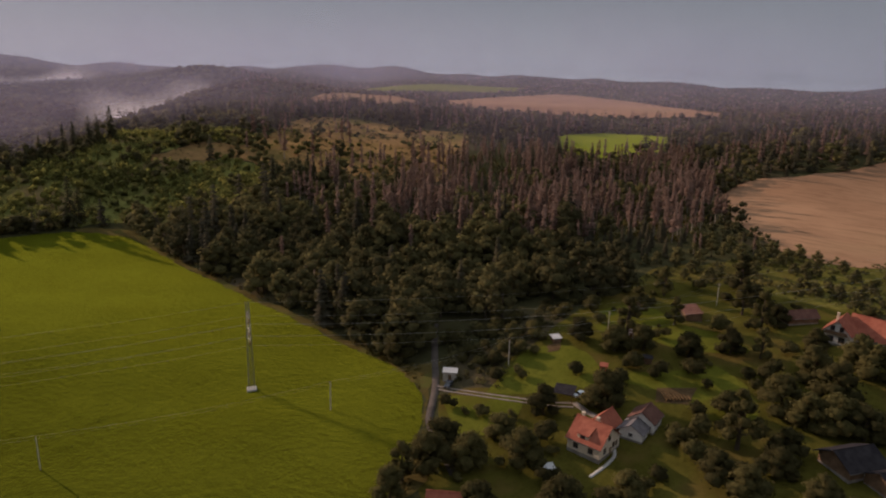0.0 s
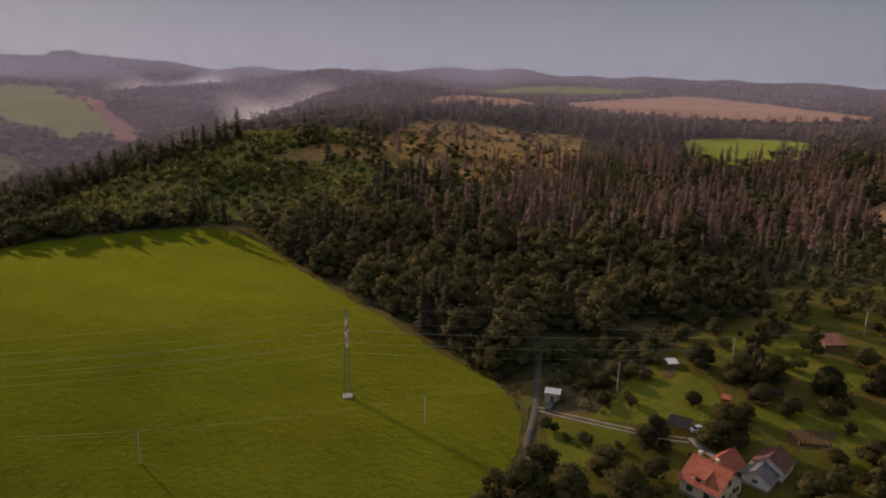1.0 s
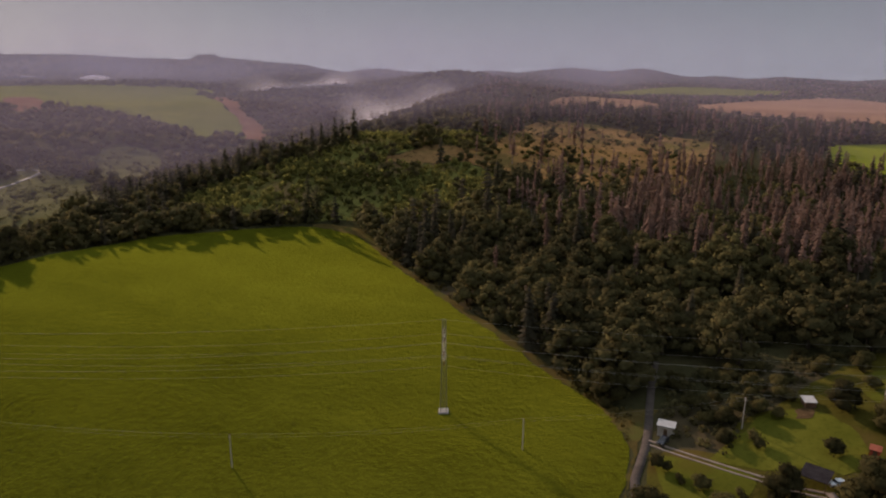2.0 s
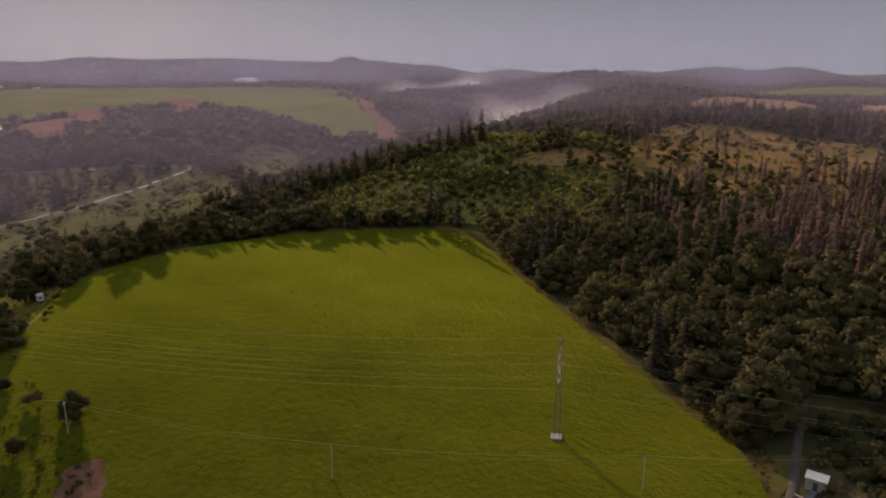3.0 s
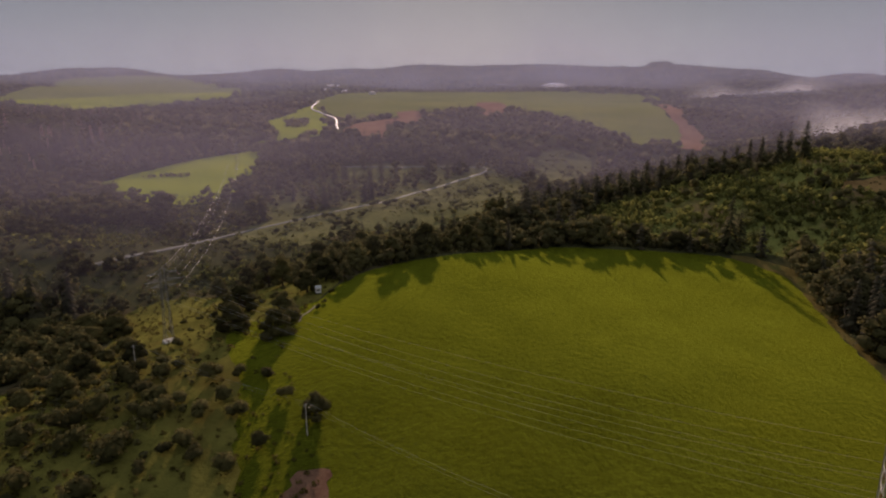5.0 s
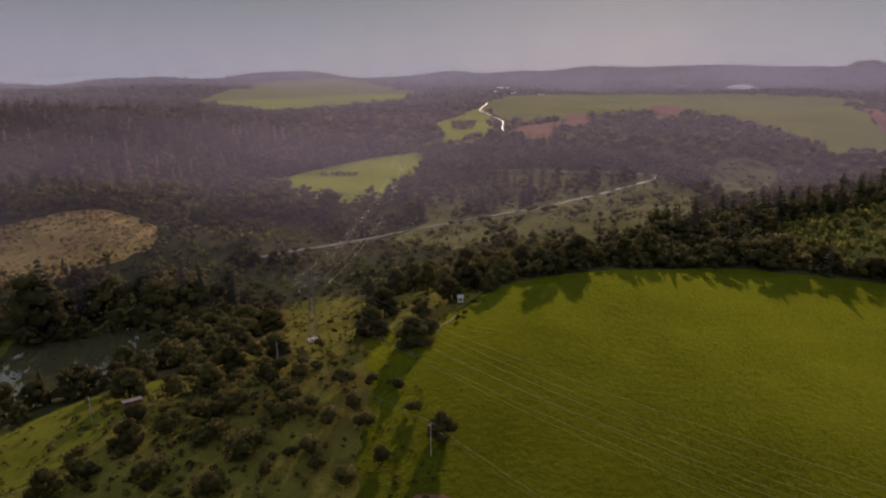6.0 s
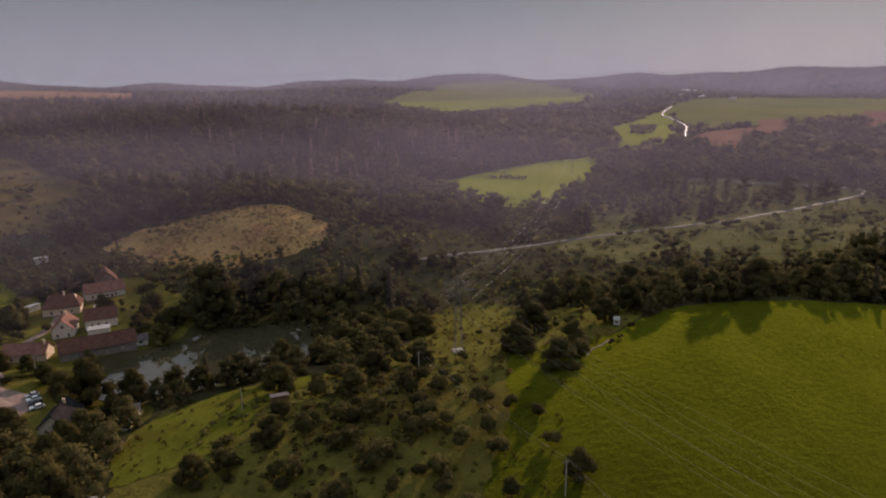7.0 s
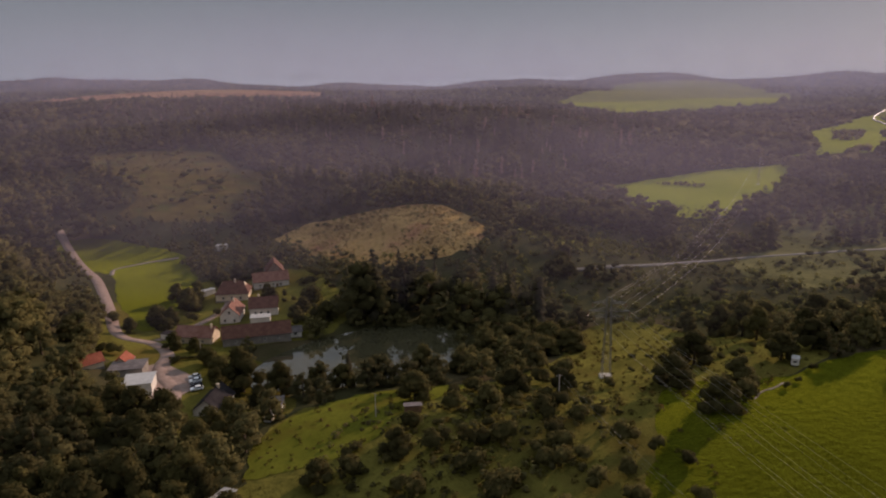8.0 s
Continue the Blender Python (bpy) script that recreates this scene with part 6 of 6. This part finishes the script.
def car(x, y, turn, paint, label):
    z = hz(x, y) + 0.2
    ob = thing("car", label, "car", "parked cars", (x, y, z), turn)
    b = bmesh.new()
    prism(b, [(-2.05, 0.3), (-2.1, 0.62), (-1.95, 0.86), (-0.95, 0.95), (1.55, 0.97), (2.05, 0.9), (2.12, 0.55), (2.05, 0.3)], -0.84, 0.84)
    bmesh.ops.bevel(b, geom=b.edges[:], offset=0.05, segments=1, affect="EDGES")
    part("body", b, M[paint], ob)
    b = bmesh.new()
    prism(b, [(-0.95, 0.93), (-0.35, 1.36), (1.2, 1.38), (1.85, 0.95)], -0.72, 0.72)
    part("window_band", b, M["glassy"], ob)
    b = bmesh.new()
    prism(b, [(-0.38, 1.34), (-0.3, 1.43), (1.15, 1.45), (1.28, 1.36)], -0.69, 0.69)
    part("roof", b, M[paint], ob)
    for sx in (-1.3, 1.3):
        for sy in (-0.78, 0.78):
            b = bmesh.new()
            bmesh.ops.create_cone(b, cap_ends=True, segments=14, radius1=0.32, radius2=0.32, depth=0.2, matrix=Matrix.Translation((sx, sy, 0.32)) @ Matrix.Rotation(math.pi / 2, 4, "X"))
            wheel = part("wheel", b, M["rubber"], ob)
            b = bmesh.new()
            s = math.copysign(1, sy)
            bmesh.ops.create_cone(b, cap_ends=True, segments=10, radius1=0.18, radius2=0.16, depth=0.05, matrix=Matrix.Translation((sx, sy + s * 0.11, 0.32)) @ Matrix.Rotation(math.pi / 2, 4, "X"))
            part("rim", b, M["steel"], wheel)
    for sy in (-0.55, 0.55):
        block("headlight", (-2.13, sy - 0.18, 0.58), (-2.03, sy + 0.18, 0.72), M["tin"], ob, bevel=0.02)


car(140.8, 135.4, 25, "paint_dark", "dark parked car beside the lane shelter")
car(161, 103.6, -20, "paint_white", "white parked car beside the carport")
for k, tone in enumerate(("paint_grey", "paint_white", "paint_dark", "paint_white")):
    car(-190 + 3.1 * k, 150.4 - 0.7 * k, 80, tone, {"paint_grey": "silver", "paint_white": "white", "paint_dark": "dark"}[tone] + " car parked in a village row")

# ---- the village in the valley ----
row = lambda side, us, z=1.1, w=1.0, h=1.3: [(side, u, z, w, h) for u in us]
gable_house("long_white_house", "long white house with a pinkish tiled roof", "house", -280.5, 215.5, -16, 9, 17, 3.8, 7.2, "white", "tile_old", windows=row("E", (-5.5, -3.4, -1.3, 0.8, 4.4)) + row("S", (-2, 2)), door=("E", 2.7, 1.1, 2.1))
gable_house("back_barn", "barn with a steep brown roof behind the houses", "barn", -291, 222, 70, 9, 12, 4.5, 9.5, "stone", "tile_brown")
gable_house("brown_roof_house", "house with a big dark red hipped roof", "house", -276, 195, -30, 11, 15, 4.0, 8.5, "plaster", "tile_brown", windows=row("E", (-4, 0, 4)), hip=2.5, chimneys=[(0.5, 1, 9.6)])
gable_house("white_gable_house", "white house with a faded tiled roof", "house", -247, 184, 60, 8, 13, 4.2, 8.0, "white", "tile_old", windows=row("S", (-2, 2)) + [("S", 0, 4.6, 1.1, 1.3)] + row("E", (-3, 0, 3)), chimneys=[(0.4, 2, 9)])
gable_house("white_gable_house", "white house with a brown tiled roof", "house", -243, 197, -25, 8, 12, 4.2, 7.8, "white", "tile_brown", windows=row("E", (-3.5, -1, 2)) + row("S", (-1.5, 1.5)), chimneys=[(-0.3, -2, 8.8)])
flat_shed("yard_shed", "pale sheet-roofed lean-to in a yard", "shed", -232, 191, -25, 6, 8, 2.6, "white", "tin", 0.4)
gable_house("long_barn", "long barn with a dark brown tiled roof", "barn", -213, 182, -20, 9, 26, 3.4, 6.8, "stone", "tile_brown", windows=row("E", (-8, -3, 3, 8), 1.2, 0.9, 0.8))
gable_house("red_roof_barn", "low house with a brown red tiled roof", "house", -228, 163, -42, 8.5, 15, 3.2, 6.2, "plaster", "tile_old", windows=row("E", (-4, 0, 4), 1.0, 1.0, 1.0), chimneys=[(0.6, 6.4, 7.4)])
flat_shed("yard_shed", "low shed with a white roof edge", "shed", -237, 155, -42, 5, 6, 2.4, "white", "dark_roof", 0.3)
gable_house("white_pavilion", "small white hut with a grey roof by the pond", "hut", -208, 196, -20, 4, 5, 2.6, 4.0, "white", "slate", windows=[("E", 0, 1.0, 1.4, 1.1)], plinth=0.2)
flat_shed("storage_hall", "low hall with a flat dull green roof", "hall", -200, 131.5, -25, 9, 11, 3.0, "stone", "slate", 0.2)
flat_shed("workshop", "white workshop with a pale sheet roof", "workshop", -187, 132, -22, 10, 9, 3.2, "white", "tin", 0.3)
gable_house("red_hut", "small house with an orange red roof", "house", -207, 131.5, 60, 5, 6, 2.6, 4.6, "plaster", "tile_red")
gable_house("red_hut", "small house with an orange red roof under trees", "house", -206, 121, 10, 5, 7, 2.6, 4.8, "plaster", "tile_red")
gable_house("dark_house", "white walled house with a dark grey roof", "house", -163, 148.5, 50, 8, 13, 3.2, 6.4, "white", "dark_roof", windows=row("S", (-1.8, 1.8)) + row("E", (-4, 0, 4)), chimneys=[(0.4, 3, 7.4)])
flat_shed("white_cabin", "white cabin on the wooded slope", "cabin", -354.5, 216, 0, 4, 6, 2.6, "white", "tin", 0.3)
flat_shed("white_cabin", "small white van-sized shed by the lane", "shed", -290, 187, 15, 3, 6, 2.4, "white", "tin", 0.2)

# far sheds on the plateau
for x, y, w, l, turn, tone in ((-620, 1960, 14, 50, 20, "tin"), (-700, 2020, 14, 60, 25, "tin"), (-520, 1900, 16, 30, 10, "tin"), (-760, 2250, 14, 70, 60, "tin"), (-1300, 2050, 16, 90, 45, "tin"), (-1120, 2120, 16, 60, 40, "tin"), (640, 590, 6, 10, 20, "white"), (-1769, 1261, 18, 90, 35, "tin"), (-1680, 1290, 16, 60, 40, "tin"), (-1790, 1507, 18, 80, 50, "tin"), (-1574, 1461, 16, 70, 45, "tin"), (-1545, 1519, 14, 50, 40, "tin")):
    flat_shed("farm_hall", "long pale farm hall on the plateau", "farm hall", x, y, turn, w, l, 6, "white", tone, 1.5, 0.5, group="farm halls")

# ---- morning mist, and tinted sheets that imitate distance haze ----
def mist_haze_mat(name, thick, colour, low=0.0, patch=0.004, top=None):
    """For mist and for distance haze sheets: mostly clear, scattering sunlight both ways; denser low down and in
    patches.
    """
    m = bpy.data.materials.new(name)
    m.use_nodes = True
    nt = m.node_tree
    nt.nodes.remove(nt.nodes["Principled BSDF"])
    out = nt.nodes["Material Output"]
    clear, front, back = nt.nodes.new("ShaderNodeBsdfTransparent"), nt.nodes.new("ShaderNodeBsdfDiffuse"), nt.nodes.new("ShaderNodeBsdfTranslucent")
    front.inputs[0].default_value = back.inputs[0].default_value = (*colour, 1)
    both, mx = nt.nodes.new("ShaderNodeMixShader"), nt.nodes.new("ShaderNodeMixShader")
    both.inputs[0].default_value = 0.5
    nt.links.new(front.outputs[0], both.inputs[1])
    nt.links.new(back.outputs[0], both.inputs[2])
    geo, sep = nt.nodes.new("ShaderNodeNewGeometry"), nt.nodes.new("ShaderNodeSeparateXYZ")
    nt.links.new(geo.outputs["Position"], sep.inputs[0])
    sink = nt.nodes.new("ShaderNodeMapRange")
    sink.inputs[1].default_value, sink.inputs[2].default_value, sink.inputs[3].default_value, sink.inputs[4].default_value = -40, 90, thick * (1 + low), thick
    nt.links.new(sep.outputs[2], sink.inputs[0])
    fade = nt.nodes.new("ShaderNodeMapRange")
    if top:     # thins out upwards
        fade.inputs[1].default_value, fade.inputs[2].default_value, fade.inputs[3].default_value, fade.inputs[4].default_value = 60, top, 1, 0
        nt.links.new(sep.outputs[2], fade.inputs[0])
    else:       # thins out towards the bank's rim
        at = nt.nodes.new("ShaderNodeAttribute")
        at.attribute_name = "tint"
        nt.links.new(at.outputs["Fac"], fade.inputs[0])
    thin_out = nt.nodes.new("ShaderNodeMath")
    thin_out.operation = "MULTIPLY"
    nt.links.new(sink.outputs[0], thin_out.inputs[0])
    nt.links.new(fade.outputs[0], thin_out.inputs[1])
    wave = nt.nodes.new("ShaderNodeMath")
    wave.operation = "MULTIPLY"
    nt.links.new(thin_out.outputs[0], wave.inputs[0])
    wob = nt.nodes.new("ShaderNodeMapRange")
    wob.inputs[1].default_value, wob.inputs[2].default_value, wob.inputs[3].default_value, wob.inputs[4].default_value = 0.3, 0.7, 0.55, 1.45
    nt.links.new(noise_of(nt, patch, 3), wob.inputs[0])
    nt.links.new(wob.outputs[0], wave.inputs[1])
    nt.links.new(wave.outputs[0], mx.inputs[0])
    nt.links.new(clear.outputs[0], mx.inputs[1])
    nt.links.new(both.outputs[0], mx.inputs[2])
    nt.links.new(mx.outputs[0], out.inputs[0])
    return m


# lilac of the sheets: light scattered by distant air, put in as colour
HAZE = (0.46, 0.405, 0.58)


def haze_sheet(name, px, py, mat, rise, top, label, ends=1.0):
    """An added upright sheet imitating haze: nothing at the ground, full a little above it, open at the top."""
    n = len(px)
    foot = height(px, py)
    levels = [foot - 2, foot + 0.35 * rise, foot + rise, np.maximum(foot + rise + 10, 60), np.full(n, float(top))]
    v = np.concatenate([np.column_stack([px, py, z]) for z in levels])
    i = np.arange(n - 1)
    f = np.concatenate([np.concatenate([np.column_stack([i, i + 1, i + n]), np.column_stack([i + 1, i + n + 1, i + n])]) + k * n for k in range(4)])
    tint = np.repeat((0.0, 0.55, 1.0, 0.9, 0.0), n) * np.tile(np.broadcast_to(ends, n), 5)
    # one sunward normal for all points keeps the sheet evenly bright all round
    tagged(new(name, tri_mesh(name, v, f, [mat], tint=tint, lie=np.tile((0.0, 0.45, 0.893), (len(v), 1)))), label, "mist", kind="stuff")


# rings of tinted sheets stand in for distant air, bluer and denser farther out
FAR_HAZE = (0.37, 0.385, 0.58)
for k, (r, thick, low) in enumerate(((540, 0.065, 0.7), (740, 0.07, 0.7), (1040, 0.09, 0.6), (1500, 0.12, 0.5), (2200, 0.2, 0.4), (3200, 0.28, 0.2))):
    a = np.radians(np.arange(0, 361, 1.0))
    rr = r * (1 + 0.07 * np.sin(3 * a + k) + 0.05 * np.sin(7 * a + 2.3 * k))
    haze_sheet("mist_layer", 30 + rr * np.cos(a), 45 + rr * np.sin(a), mist_haze_mat("haze_sheet_tint", thick, FAR_HAZE if r > 1400 else HAZE, low, 0.002), 24 + 0.012 * r, 95 + r * 0.13, "see-through lilac sheet imitating morning haze between the hills")


# added sheets west and north of the meadow imitate haze, lightening dark woods
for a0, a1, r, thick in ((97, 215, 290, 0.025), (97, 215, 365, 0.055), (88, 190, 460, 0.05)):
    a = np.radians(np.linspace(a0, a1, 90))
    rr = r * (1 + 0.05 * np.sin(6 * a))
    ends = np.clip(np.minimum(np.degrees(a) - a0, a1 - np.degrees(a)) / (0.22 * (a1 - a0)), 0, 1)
    haze_sheet("mist_layer", 30 + rr * np.cos(a), 45 + rr * np.sin(a), mist_haze_mat("valley_haze_sheet", thick, HAZE, 0.3, 0.004), 34, 78, "see-through lilac sheet imitating thin haze in the valley", ends)


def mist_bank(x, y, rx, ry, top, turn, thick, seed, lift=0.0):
    """Low mist lying in a hollow."""
    rng = np.random.default_rng(seed)
    rr, aa = np.meshgrid(np.linspace(0, 1, 14), np.linspace(0, 2 * math.pi, 49)[:-1], indexing="ij")
    wob = 1 + 0.22 * np.sin(3 * aa + seed) + 0.15 * np.sin(5 * aa - seed)
    u, w = rr * wob * rx * np.cos(aa), rr * wob * ry * np.sin(aa)
    c, s = math.cos(radians(turn)), math.sin(radians(turn))
    px, py = x + c * u - s * w, y + s * u + c * w
    z = top * (1 - rr ** 2) * (1 + 0.25 * np.sin(u * 0.02 + seed) * np.sin(w * 0.03)) + hz(x, y) - 4 + lift
    v = np.column_stack([px.ravel(), py.ravel(), z.ravel()])
    i, j = np.meshgrid(np.arange(13), np.arange(48), indexing="ij")
    a, b = i * 48 + j, i * 48 + (j + 1) % 48
    f = np.concatenate([np.stack([a, a + 48, b], -1).reshape(-1, 3), np.stack([b, a + 48, b + 48], -1).reshape(-1, 3)])
    tagged(new("mist_bank", tri_mesh("mist_bank", v, f, [mist_haze_mat("mist_bank", thick, (0.8, 0.76, 0.84), 0, 0.012)], tint=np.clip(1.1 * (1 - rr.ravel()) ** 1.3, 0, 1))), "pale mist bank lying in a valley", "mist", kind="stuff")


mist_bank(-70, 3130, 85, 50, 30, 0, 0.95, 4)
mist_bank(-330, 3350, 150, 40, 8, 6, 0.6, 5)
mist_bank(600, 2250, 200, 480, 2, -12, 0.4, 8, 10)
mist_bank(1450, 2750, 560, 130, 2, -35, 0.5, 10, 12)


def mist_curtain(a, b, low, top, thick, seed):
    """Mist standing across a valley between two spurs: dense at the bottom, open at the top and the ends."""
    n = 25
    u = np.linspace(0, 1, n)
    bow = 40 * np.sin(u * 7 + seed)
    x, y = a[0] + (b[0] - a[0]) * u + bow * 0.4, a[1] + (b[1] - a[1]) * u + bow
    ends = np.clip(np.minimum(u, 1 - u) / 0.3, 0, 1)
    rows = 7
    v = np.concatenate([np.column_stack([x, y, low + (top * (0.75 + 0.25 * np.sin(u * 9 + seed)) - low) * k / (rows - 1)]) for k in range(rows)])
    i = np.arange(n - 1)
    f = np.concatenate([np.concatenate([np.column_stack([i, i + 1, i + n]), np.column_stack([i + 1, i + n + 1, i + n])]) + k * n for k in range(rows - 1)])
    tint = np.concatenate([ends * (1 - k / (rows - 1)) ** 1.2 for k in range(rows)])
    tagged(new("mist_bank", tri_mesh("mist_bank", v, f, [mist_haze_mat("mist_bank", thick, (0.95, 0.91, 0.98), 0, 0.008)], tint=tint)), "pale mist rising between wooded spurs", "mist", kind="stuff")


mist_curtain((300, 2080), (860, 2480), -25, 90, 1.25, 1)
mist_curtain((380, 1290), (860, 1640), -25, 70, 1.0, 2)
